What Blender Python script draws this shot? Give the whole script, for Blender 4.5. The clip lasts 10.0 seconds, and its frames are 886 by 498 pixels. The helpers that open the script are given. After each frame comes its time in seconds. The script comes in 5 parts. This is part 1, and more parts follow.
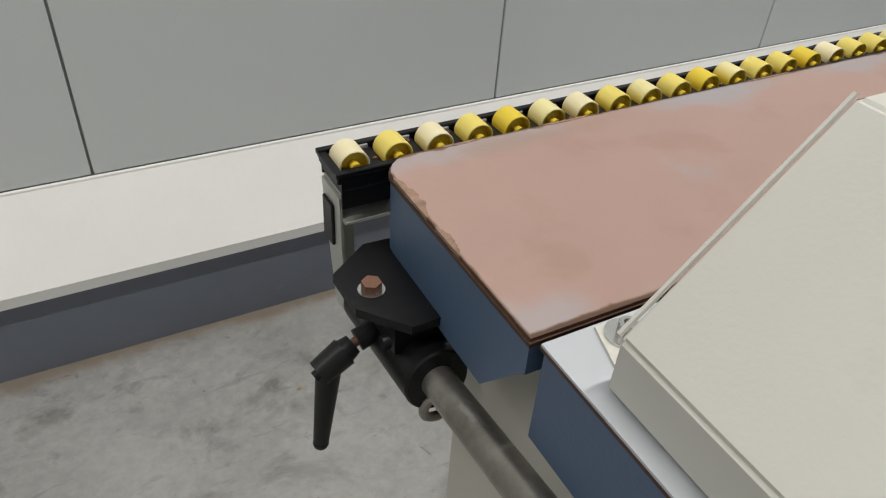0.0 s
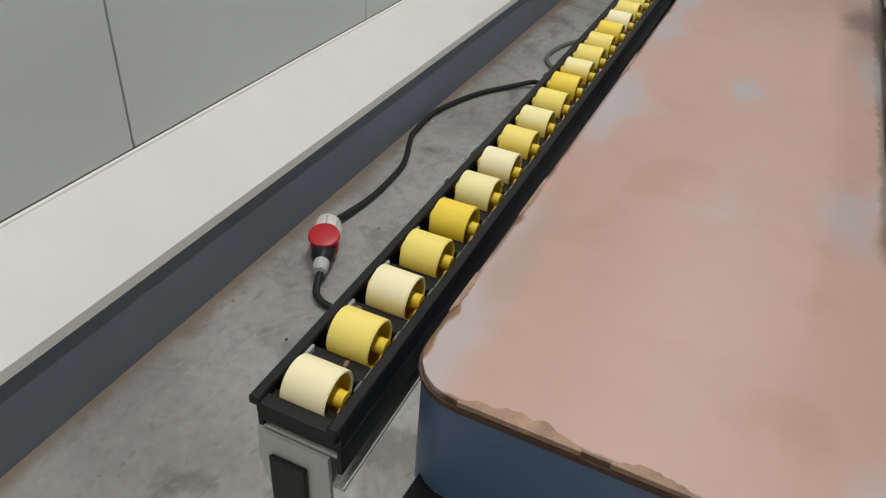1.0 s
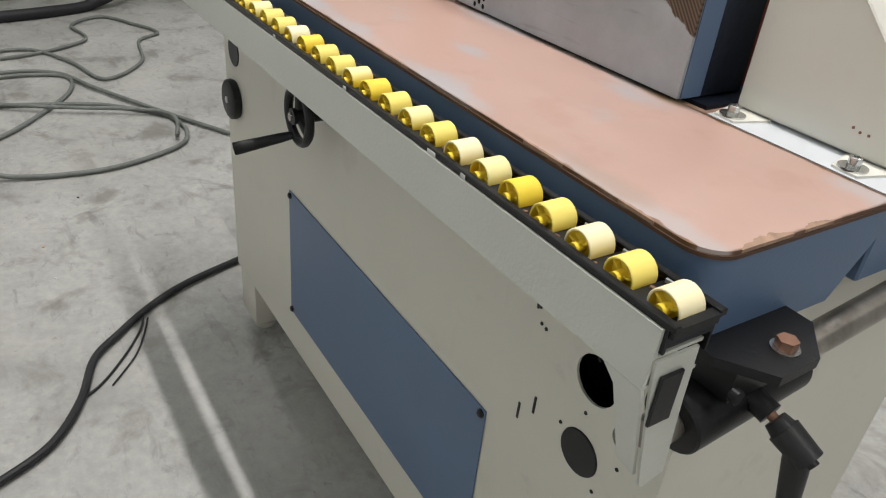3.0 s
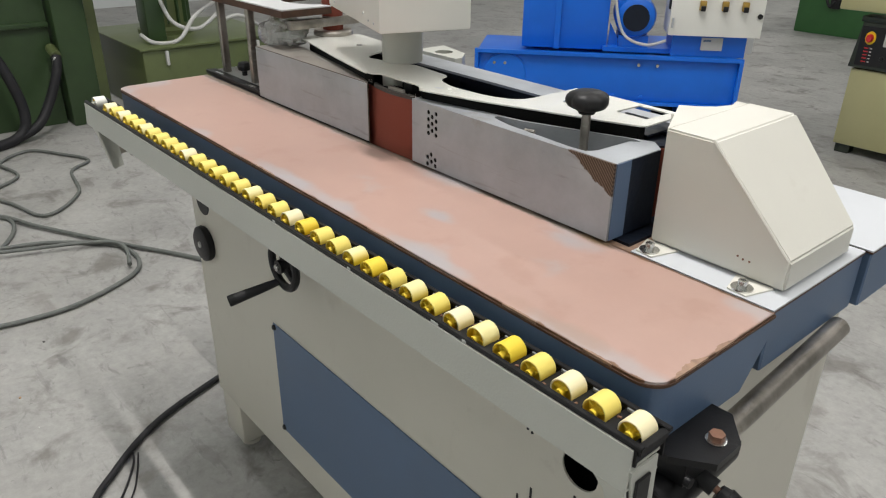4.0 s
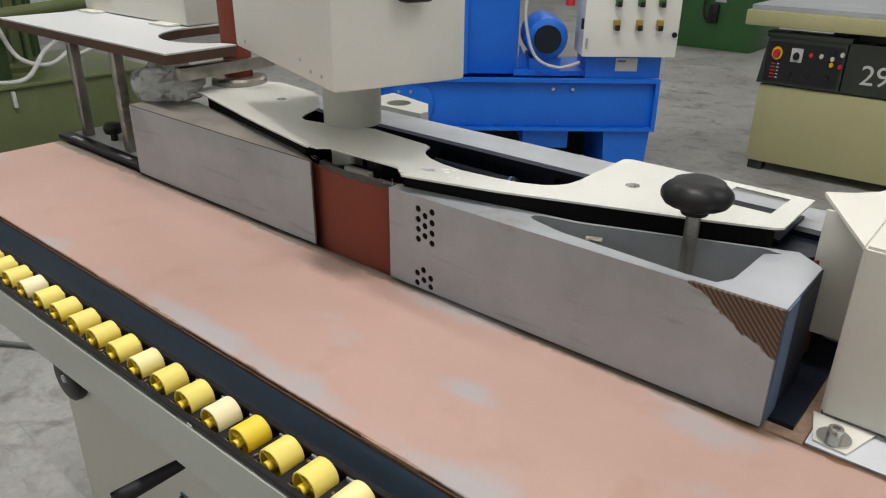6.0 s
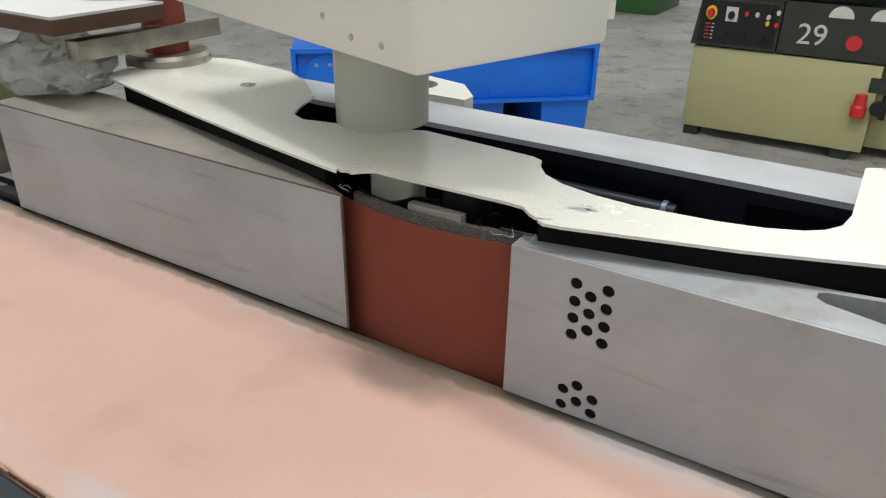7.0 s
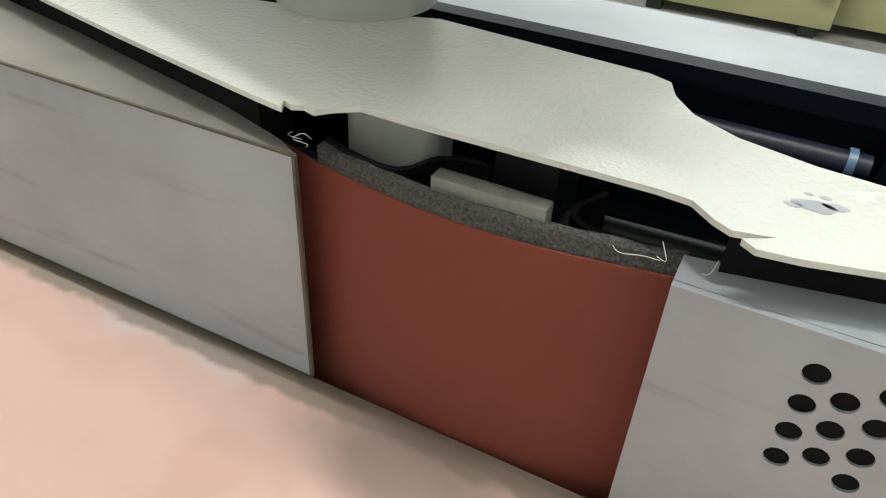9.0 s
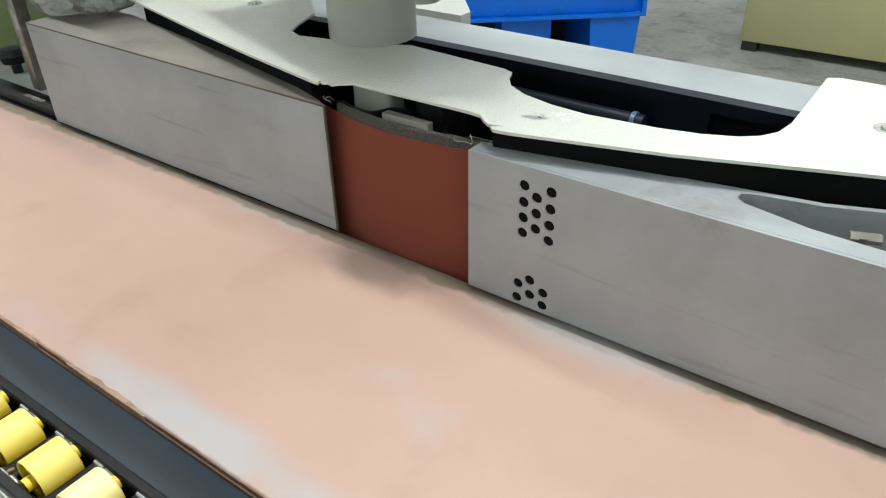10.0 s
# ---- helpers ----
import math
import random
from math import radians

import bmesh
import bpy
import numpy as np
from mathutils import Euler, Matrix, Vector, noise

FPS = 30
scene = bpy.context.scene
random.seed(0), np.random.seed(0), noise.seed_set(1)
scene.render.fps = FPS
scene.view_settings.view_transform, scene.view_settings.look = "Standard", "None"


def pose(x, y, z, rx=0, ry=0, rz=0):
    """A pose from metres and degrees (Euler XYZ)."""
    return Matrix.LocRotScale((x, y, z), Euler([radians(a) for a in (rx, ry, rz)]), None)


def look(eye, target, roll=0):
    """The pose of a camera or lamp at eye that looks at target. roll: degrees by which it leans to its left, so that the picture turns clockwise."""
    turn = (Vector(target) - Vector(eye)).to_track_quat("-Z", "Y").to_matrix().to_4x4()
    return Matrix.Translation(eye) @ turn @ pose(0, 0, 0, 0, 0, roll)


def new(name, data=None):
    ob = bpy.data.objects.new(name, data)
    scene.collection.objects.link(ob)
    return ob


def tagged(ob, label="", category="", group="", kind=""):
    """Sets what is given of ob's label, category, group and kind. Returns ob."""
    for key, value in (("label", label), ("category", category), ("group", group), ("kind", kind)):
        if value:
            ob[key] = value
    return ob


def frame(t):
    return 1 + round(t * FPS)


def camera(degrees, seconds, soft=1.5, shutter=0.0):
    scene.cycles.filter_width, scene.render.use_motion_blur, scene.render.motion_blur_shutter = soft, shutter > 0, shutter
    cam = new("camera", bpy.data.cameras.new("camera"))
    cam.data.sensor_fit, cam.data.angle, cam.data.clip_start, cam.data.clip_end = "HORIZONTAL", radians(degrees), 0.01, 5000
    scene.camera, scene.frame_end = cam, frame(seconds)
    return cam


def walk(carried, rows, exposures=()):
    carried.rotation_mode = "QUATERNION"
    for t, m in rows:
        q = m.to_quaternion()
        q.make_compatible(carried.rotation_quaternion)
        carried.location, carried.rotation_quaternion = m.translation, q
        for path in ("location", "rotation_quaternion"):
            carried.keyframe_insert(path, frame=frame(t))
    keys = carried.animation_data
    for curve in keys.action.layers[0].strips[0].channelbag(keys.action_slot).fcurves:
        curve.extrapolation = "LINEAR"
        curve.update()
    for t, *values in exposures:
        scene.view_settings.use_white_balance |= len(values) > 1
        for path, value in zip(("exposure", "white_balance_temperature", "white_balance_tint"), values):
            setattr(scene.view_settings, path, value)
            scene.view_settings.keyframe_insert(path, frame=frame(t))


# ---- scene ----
cam = camera(62.4, 10.0, soft=1.15)
PATH = [
    (0, (0.422, 0.234, 1.25), (-0.381, -1.134, 0.033), 4.1),
    (0.5, (0.465, 0.044, 1.216), (-0.86, -0.861, 0.022), 3.8),
    (1, (0.426, -0.112, 1.197), (-1.064, -0.726, 0.012), 4.9),
    (1.5, (0.422, -0.225, 1.176), (-1.206, -0.313, 0.018), 8.7),
    (2, (0.422, -0.347, 1.176), (-1.193, 0.076, 0.073), 8.4),
    (2.2, (0.398, -0.382, 1.163), (-1.183, 0.18, 0.074), 7.8),
    (3.3, (0.478, -0.644, 1.228), (-0.867, 0.421, 0.2), 4.1),
    (3.5, (0.486, -0.673, 1.299), (-0.855, 0.403, 0.277), 1.4),
    (4, (0.505, -0.706, 1.361), (-0.861, 0.461, 0.482), 0.7),
    (4.5, (0.508, -0.721, 1.38), (-0.822, 0.476, 0.485), 0.9),
    (5, (0.468, -0.699, 1.356), (-0.824, 0.545, 0.472), 0.8),
    (5.5, (0.299, -0.604, 1.336), (-0.984, 0.686, 0.505), -0.3),
    (6, (0.107, -0.517, 1.324), (-1.061, 0.878, 0.494), 0.6),
    (6.2, (0.023, -0.507, 1.32), (-1.066, 0.952, 0.492), 0.5),
    (7.3, (-0.298, -0.28, 1.231), (-1.129, 1.254, 0.254), 1.4),
    (7.5, (-0.329, -0.251, 1.225), (-1.077, 1.271, 0.166), 1.8),
    (8, (-0.365, -0.2, 1.203), (-1.083, 1.294, 0.084), 1.9),
    (8.5, (-0.382, -0.176, 1.191), (-1.087, 1.305, 0.047), 2.6),
    (9, (-0.387, -0.17, 1.187), (-1.082, 1.29, 0.009), 3.3),
    (9.5, (-0.355, -0.199, 1.201), (-1.12, 1.216, 0.013), 2.4),
    (10, (-0.163, -0.35, 1.261), (-1.164, 1.005, 0.183), -1.3),
]
walk(cam, [(t, look(eye, target, roll)) for t, eye, target, roll in PATH],
     [(0, -0.54, 6500, 10), (1.5, -0.54, 6500, 9), (2.2, -0.38, 6500, 9), (3.3, 0.15, 6500, 10), (3.6, 0.13, 6500, 10), (4, -0.04, 6500, 10), (4.5, -0.05, 6500, 10), (5, -0.1, 6500, 10), (6, -0.24, 6550, 10), (6.4, -0.14, 6550, 10), (7.3, 0.18, 6450, 6), (8, 0.22, 6450, 4), (9, 0.29, 6400, 3), (9.6, 0.2, 6300, 1), (10, 0.18, 6200, 0)])

# ---- light ----
world = bpy.data.worlds.new("hall_air")
scene.world = world
world.use_nodes = True
world.node_tree.nodes["Background"].inputs[0].default_value = (0.8, 0.9, 1.0, 1)
world.node_tree.nodes["Background"].inputs[1].default_value = 0.003


def tube_lamp(x, y, z, length, width, watts, colour=(1.0, 0.975, 0.94)):
    data = bpy.data.lights.new("ceiling_tube", "AREA")
    data.shape, data.size, data.size_y, data.energy, data.color = "RECTANGLE", length, width, watts, colour
    ob = new("ceiling_tube", data)
    ob.location = (x, y, z)
    return ob


for lx, ly, power in ((-1.0, 0.16, 205), (-5.4, 0.16, 62), (3.4, 0.16, 105), (-1.0, 4.6, 28), (-5.4, 4.6, 30), (3.4, 4.6, 25), (-1.0, 8.6, 90), (-5.4, 8.6, 80)):
    tube_lamp(lx, ly, 5.4, 3.0, 0.05, power)

# ---- materials ----


def mat(name, col, rough=0.5, metal=0.0, var=0.08, scale=6.0, bump=0.0, bscale=200.0, col2=None, spot=0.0, coat=0.0, spotcol=(0.1, 0.08, 0.06), spotscale=25.0, rvar=0.1):
    m = bpy.data.materials.new(name)
    m.use_nodes = True
    nt = m.node_tree
    p = nt.nodes["Principled BSDF"]
    n, l = nt.nodes.new, nt.links.new
    tc = n("ShaderNodeTexCoord")
    big = n("ShaderNodeTexNoise")
    big.inputs["Scale"].default_value, big.inputs["Detail"].default_value, big.inputs["Roughness"].default_value = scale, 8, 0.65
    l(tc.outputs["Object"], big.inputs["Vector"])
    ramp = n("ShaderNodeValToRGB")
    ramp.color_ramp.elements[0].position, ramp.color_ramp.elements[1].position = 0.3, 0.7
    c2 = col2 or tuple(min(1, c * (1 + var)) for c in col)
    c1 = col if col2 else tuple(c * (1 - var) for c in col)
    ramp.color_ramp.elements[0].color, ramp.color_ramp.elements[1].color = (*c1, 1), (*c2, 1)
    l(big.outputs["Fac"], ramp.inputs["Fac"])
    out = ramp.outputs["Color"]
    if spot:
        sp = n("ShaderNodeTexNoise")
        sp.inputs["Scale"].default_value, sp.inputs["Detail"].default_value, sp.inputs["Roughness"].default_value = spotscale, 6, 0.7
        l(tc.outputs["Object"], sp.inputs["Vector"])
        mr = n("ShaderNodeMapRange")
        mr.inputs["From Min"].default_value, mr.inputs["From Max"].default_value = 0.62, 0.75
        mr.inputs["To Max"].default_value = spot
        l(sp.outputs["Fac"], mr.inputs["Value"])
        mix = n("ShaderNodeMix")
        mix.data_type = "RGBA"
        l(mr.outputs["Result"], mix.inputs["Factor"])
        l(out, mix.inputs["A"])
        mix.inputs["B"].default_value = (*spotcol, 1)
        out = mix.outputs["Result"]
    l(out, p.inputs["Base Color"])
    p.inputs["Metallic"].default_value = metal
    rr = n("ShaderNodeMapRange")
    rr.inputs["To Min"].default_value, rr.inputs["To Max"].default_value = max(0.03, rough - rvar), min(1, rough + rvar)
    l(big.outputs["Fac"], rr.inputs["Value"])
    l(rr.outputs["Result"], p.inputs["Roughness"])
    p.inputs["Coat Weight"].default_value = coat
    if bump:
        bn = n("ShaderNodeTexNoise")
        bn.inputs["Scale"].default_value, bn.inputs["Detail"].default_value = bscale, 3
        l(tc.outputs["Object"], bn.inputs["Vector"])
        bp = n("ShaderNodeBump")
        bp.inputs["Strength"].default_value, bp.inputs["Distance"].default_value = bump, 0.002
        l(bn.outputs["Fac"], bp.inputs["Height"])
        l(bp.outputs["Normal"], p.inputs["Normal"])
    return m


beige = mat("beige_machine_paint", (0.56, 0.54, 0.47), 0.42, var=0.04, scale=3, bump=0.12, bscale=260, spot=0.25, spotcol=(0.3, 0.27, 0.22), spotscale=14)
cream = mat("cream_hood_paint", (0.66, 0.645, 0.585), 0.34, var=0.03, scale=3, bump=0.06, bscale=320)
pale_green = mat("pale_grey_green_paint", (0.48, 0.485, 0.44), 0.32, var=0.04, scale=4, bump=0.18, bscale=300)
white_sheet = mat("white_sheet_paint", (0.66, 0.66, 0.61), 0.24, var=0.04, scale=4, bump=0.32, bscale=420, spot=0.2, spotcol=(0.5, 0.5, 0.47), spotscale=30)
navy = mat("blue_grey_paint", (0.085, 0.135, 0.225), 0.4, var=0.1, scale=5, bump=0.1, bscale=250, spot=0.15, spotcol=(0.03, 0.04, 0.06), spotscale=20)
# near-black for castings; also painted shade in the cabinet and on the fence end
dark_navy = mat("dark_navy_casting_and_shade", (0.007, 0.011, 0.021), 0.45, var=0.2, scale=8, bump=0.2, bscale=120)
steel = mat("ground_cast_iron", (0.38, 0.4, 0.425), 0.42, metal=0.3, var=0.17, scale=8, bump=0.12, bscale=300, spot=0.7, spotcol=(0.26, 0.22, 0.17), spotscale=9, rvar=0.16)
dirty_steel = mat("stained_iron", (0.27, 0.25, 0.225), 0.4, metal=0.35, var=0.3, scale=10, bump=0.1, bscale=120, spot=0.6, spotcol=(0.14, 0.12, 0.1), spotscale=22)
chrome = mat("bright_zinc", (0.6, 0.6, 0.58), 0.25, metal=0.95, var=0.1, scale=40)
pipe_steel = mat("worn_steel_pipe", (0.33, 0.305, 0.27), 0.33, metal=0.8, var=0.45, scale=14, spot=0.5, spotcol=(0.13, 0.09, 0.07), spotscale=18)
rust = mat("rusty_bolt", (0.23, 0.12, 0.08), 0.6, metal=0.4, var=0.3, scale=60)
black = mat("black_painted_steel", (0.008, 0.008, 0.009), 0.4, var=0.3, scale=20, bump=0.1, bscale=200, spot=0.12, spotcol=(0.2, 0.2, 0.2), spotscale=90)
plastic = mat("black_plastic", (0.014, 0.014, 0.015), 0.42, var=0.2, scale=30, bump=0.08, bscale=500)
rubber = mat("black_cable_rubber", (0.018, 0.018, 0.02), 0.55, var=0.2, scale=30)
grey_rubber = mat("grey_cable_rubber", (0.13, 0.14, 0.13), 0.55, var=0.2, scale=20)
abrasive = mat("red_brown_abrasive", (0.235, 0.052, 0.03), 0.85, var=0.06, scale=9, bump=0.5, bscale=1800)
graphite = mat("graphite_pad_edge", (0.012, 0.011, 0.01), 0.8, scale=900, bump=1.0, bscale=700, col2=(0.15, 0.14, 0.13), spot=0.5, spotcol=(0.35, 0.34, 0.32), spotscale=700)
foam_hole_black = mat("black_foam_and_hole_shade", (0.003, 0.003, 0.003), 0.95, var=0.2, scale=60)
bar_steel = mat("worn_bar_steel", (0.27, 0.255, 0.23), 0.42, metal=0.6, var=0.3, scale=60, bump=0.15, bscale=300, spot=0.8, spotcol=(0.16, 0.07, 0.04), spotscale=90)
rusty_edge = mat("rusty_fence_edge", (0.12, 0.1, 0.08), 0.6, metal=0.3, var=0.45, scale=60)
bare_board = mat("bare_brown_board", (0.29, 0.185, 0.13), 0.7, var=0.35, scale=70, bump=0.4, bscale=300)
brown_edge = mat("brown_laminate_edge", (0.075, 0.036, 0.02), 0.6, var=0.3, scale=60)
red_plastic = mat("red_plastic", (0.5, 0.02, 0.025), 0.4, var=0.08, scale=30)
grey_plastic = mat("light_grey_plastic", (0.5, 0.5, 0.48), 0.5, var=0.06, scale=20)
olive = mat("olive_yellow_paint", (0.38, 0.36, 0.19), 0.42, var=0.05, scale=3, bump=0.08, spot=0.15, spotcol=(0.2, 0.19, 0.1), spotscale=12)
dark_olive = mat("dark_olive_panel", (0.02, 0.026, 0.018), 0.45, var=0.15, scale=6)
green = mat("green_machine_paint", (0.032, 0.062, 0.022), 0.4, var=0.2, scale=4, spot=0.4, spotcol=(0.03, 0.04, 0.025), spotscale=8)
light_green = mat("pale_olive_green_paint", (0.1, 0.125, 0.047), 0.4, var=0.12, scale=4, spot=0.35, spotcol=(0.06, 0.07, 0.035), spotscale=9)
deep_green = mat("deep_green_paint", (0.035, 0.12, 0.035), 0.45, var=0.1, scale=3)
blue = mat("bright_blue_paint", (0.004, 0.13, 0.62), 0.38, var=0.08, scale=3, spot=0.12, spotcol=(0.004, 0.05, 0.25), spotscale=10)
box_white = mat("white_enclosure_paint", (0.74, 0.735, 0.69), 0.4, var=0.03, scale=3)
yellow = mat("yellow_plastic", (0.7, 0.42, 0.01), 0.5, var=0.05, scale=20)
brass = mat("brass_switch_body", (0.4, 0.26, 0.06), 0.4, metal=0.6)
wall_paint = mat("grey_white_wall_panel", (0.68, 0.71, 0.71), 0.5, var=0.02, scale=1.2, bump=0.05, bscale=60)
kerb_white = mat("white_kerb_paint", (0.82, 0.81, 0.78), 0.6, var=0.03, scale=4, bump=0.15, bscale=60)
kerb_grey = mat("blue_grey_kerb_paint", (0.165, 0.183, 0.225), 0.6, var=0.08, scale=5, bump=0.2, bscale=50, spot=0.3, spotcol=(0.3, 0.29, 0.27), spotscale=30)
lead_grey = mat("dark_joint_sealant", (0.36, 0.37, 0.37), 0.7)
ceiling_white = mat("white_roof_sheet", (0.28, 0.28, 0.28), 0.7, var=0.02)
wood = mat("pale_timber", (0.4, 0.26, 0.14), 0.6, var=0.2, scale=12)

for m in (black, plastic, dark_navy, foam_hole_black, rubber):
    m.node_tree.nodes["Principled BSDF"].inputs["Specular IOR Level"].default_value = 0.28


def scratch(m, stretch, colour, lo, hi, amount, scale=6.0):
    """Fine marks drawn out along a ground surface."""
    nt = m.node_tree
    n, l = nt.nodes.new, nt.links.new
    base = nt.nodes["Principled BSDF"].inputs["Base Color"]
    src = base.links[0].from_socket
    tc, mp, tn = n("ShaderNodeTexCoord"), n("ShaderNodeMapping"), n("ShaderNodeTexNoise")
    mp.inputs["Scale"].default_value = stretch
    tn.inputs["Scale"].default_value, tn.inputs["Detail"].default_value, tn.inputs["Distortion"].default_value = scale, 7, 0.4
    l(tc.outputs["Object"], mp.inputs["Vector"])
    l(mp.outputs["Vector"], tn.inputs["Vector"])
    mr, mx = n("ShaderNodeMapRange"), n("ShaderNodeMix")
    mr.inputs["From Min"].default_value, mr.inputs["From Max"].default_value, mr.inputs["To Max"].default_value = lo, hi, amount
    l(tn.outputs["Fac"], mr.inputs["Value"])
    mx.data_type = "RGBA"
    l(mr.outputs["Result"], mx.inputs["Factor"])
    l(src, mx.inputs["A"])
    mx.inputs["B"].default_value = (*colour, 1)
    l(mx.outputs["Result"], base)


scratch(steel, (1.0, 1.0, 9.0), (0.19, 0.165, 0.14), 0.6, 0.72, 0.45, 7.0)
scratch(steel, (1.0, 1.0, 1.6), (0.5, 0.53, 0.56), 0.52, 0.7, 0.5, 5.0)
scratch(beige, (1.0, 1.0, 0.5), (0.4, 0.37, 0.31), 0.62, 0.74, 0.35, 9.0)
scratch(cream, (1.0, 1.0, 1.0), (0.5, 0.47, 0.4), 0.62, 0.75, 0.35, 12.0)
scratch(pipe_steel, (1.0, 0.25, 1.0), (0.55, 0.52, 0.47), 0.6, 0.68, 0.7, 40.0)


def node_floor():
    m = mat("worn_concrete", (0.325, 0.322, 0.308), 0.5, var=0.28, scale=1.3, bump=0.15, bscale=45, spot=0.55, spotcol=(0.11, 0.105, 0.098), spotscale=3.4, rvar=0.18)
    nt = m.node_tree
    p = nt.nodes["Principled BSDF"]
    n, l = nt.nodes.new, nt.links.new
    src = p.inputs["Base Color"].links[0].from_socket
    tc = n("ShaderNodeTexCoord")
    fine = n("ShaderNodeTexNoise")
    fine.inputs["Scale"].default_value, fine.inputs["Detail"].default_value, fine.inputs["Roughness"].default_value = 34, 10, 0.75
    l(tc.outputs["Object"], fine.inputs["Vector"])
    mr = n("ShaderNodeMapRange")
    mr.inputs["From Min"].default_value, mr.inputs["From Max"].default_value, mr.inputs["To Min"].default_value, mr.inputs["To Max"].default_value = 0.3, 0.7, 0.82, 1.14
    l(fine.outputs["Fac"], mr.inputs["Value"])
    mul = n("ShaderNodeMix")
    mul.data_type, mul.blend_type = "RGBA", "MULTIPLY"
    mul.inputs["Factor"].default_value = 1
    l(src, mul.inputs["A"])
    l(mr.outputs["Result"], mul.inputs["B"])
    # thin scratches
    mp = n("ShaderNodeMapping")
    mp.inputs["Rotation"].default_value, mp.inputs["Scale"].default_value = (0, 0, 0.7), (1.0, 9.0, 1)
    l(tc.outputs["Object"], mp.inputs["Vector"])
    sc = n("ShaderNodeTexNoise")
    sc.inputs["Scale"].default_value, sc.inputs["Detail"].default_value, sc.inputs["Distortion"].default_value = 3.0, 3, 1.2
    l(mp.outputs["Vector"], sc.inputs["Vector"])
    m2 = n("ShaderNodeMapRange")
    m2.inputs["From Min"].default_value, m2.inputs["From Max"].default_value, m2.inputs["To Max"].default_value = 0.66, 0.72, 0.16
    l(sc.outputs["Fac"], m2.inputs["Value"])
    mx = n("ShaderNodeMix")
    mx.data_type = "RGBA"
    l(m2.outputs["Result"], mx.inputs["Factor"])
    l(mul.outputs["Result"], mx.inputs["A"])
    mx.inputs["B"].default_value = (0.1, 0.095, 0.09, 1)
    # smudges, streaks and pale dust
    last = mx.outputs["Result"]
    for scale, lo, hi, amount, colour, stretch, turn in ((5.5, 0.53, 0.66, 0.62, (0.115, 0.105, 0.09), (1, 1, 1), 0), (11, 0.58, 0.68, 0.4, (0.085, 0.083, 0.08), (1, 2.4, 1), 0.9), (2.2, 0.52, 0.7, 0.45, (0.44, 0.43, 0.405), (1, 1, 1), 0), (1.6, 0.635, 0.65, 0.25, (0.12, 0.115, 0.11), (1, 9, 1), -0.5), (24, 0.66, 0.72, 0.6, (0.07, 0.065, 0.06), (1, 1, 1), 0)):
        mp2 = n("ShaderNodeMapping")
        mp2.inputs["Rotation"].default_value, mp2.inputs["Scale"].default_value, mp2.inputs["Location"].default_value = (0, 0, turn), stretch, (scale * 1.7, scale * 0.6, 0)
        l(tc.outputs["Object"], mp2.inputs["Vector"])
        t2 = n("ShaderNodeTexNoise")
        t2.inputs["Scale"].default_value, t2.inputs["Detail"].default_value, t2.inputs["Roughness"].default_value, t2.inputs["Distortion"].default_value = scale, 9, 0.62, 0.6
        l(mp2.outputs["Vector"], t2.inputs["Vector"])
        r2 = n("ShaderNodeMapRange")
        r2.inputs["From Min"].default_value, r2.inputs["From Max"].default_value, r2.inputs["To Max"].default_value = lo, hi, amount
        l(t2.outputs["Fac"], r2.inputs["Value"])
        k2 = n("ShaderNodeMix")
        k2.data_type = "RGBA"
        l(r2.outputs["Result"], k2.inputs["Factor"])
        l(last, k2.inputs["A"])
        k2.inputs["B"].default_value = (*colour, 1)
        last = k2.outputs["Result"]
    # brown dirt swept against the kerb
    xyz = n("ShaderNodeSeparateXYZ")
    l(tc.outputs["Object"], xyz.inputs[0])
    dn = n("ShaderNodeTexNoise")
    dn.inputs["Scale"].default_value, dn.inputs["Detail"].default_value, dn.inputs["Roughness"].default_value = 7, 8, 0.7
    l(tc.outputs["Object"], dn.inputs["Vector"])
    ad = n("ShaderNodeMath")
    ad.operation = "MULTIPLY_ADD"
    l(dn.outputs["Fac"], ad.inputs[0])
    ad.inputs[1].default_value = -0.13
    l(xyz.outputs["Y"], ad.inputs[2])
    dr = n("ShaderNodeMapRange")
    dr.interpolation_type = "SMOOTHSTEP"
    for key, v in (("From Min", -1.195), ("From Max", -1.14), ("To Min", 0.8), ("To Max", 0.0)):
        dr.inputs[key].default_value = v
    l(ad.outputs[0], dr.inputs["Value"])
    k3 = n("ShaderNodeMix")
    k3.data_type = "RGBA"
    l(dr.outputs["Result"], k3.inputs["Factor"])
    l(last, k3.inputs["A"])
    k3.inputs["B"].default_value = (0.19, 0.145, 0.1, 1)
    l(k3.outputs["Result"], p.inputs["Base Color"])
    return m


concrete = node_floor()


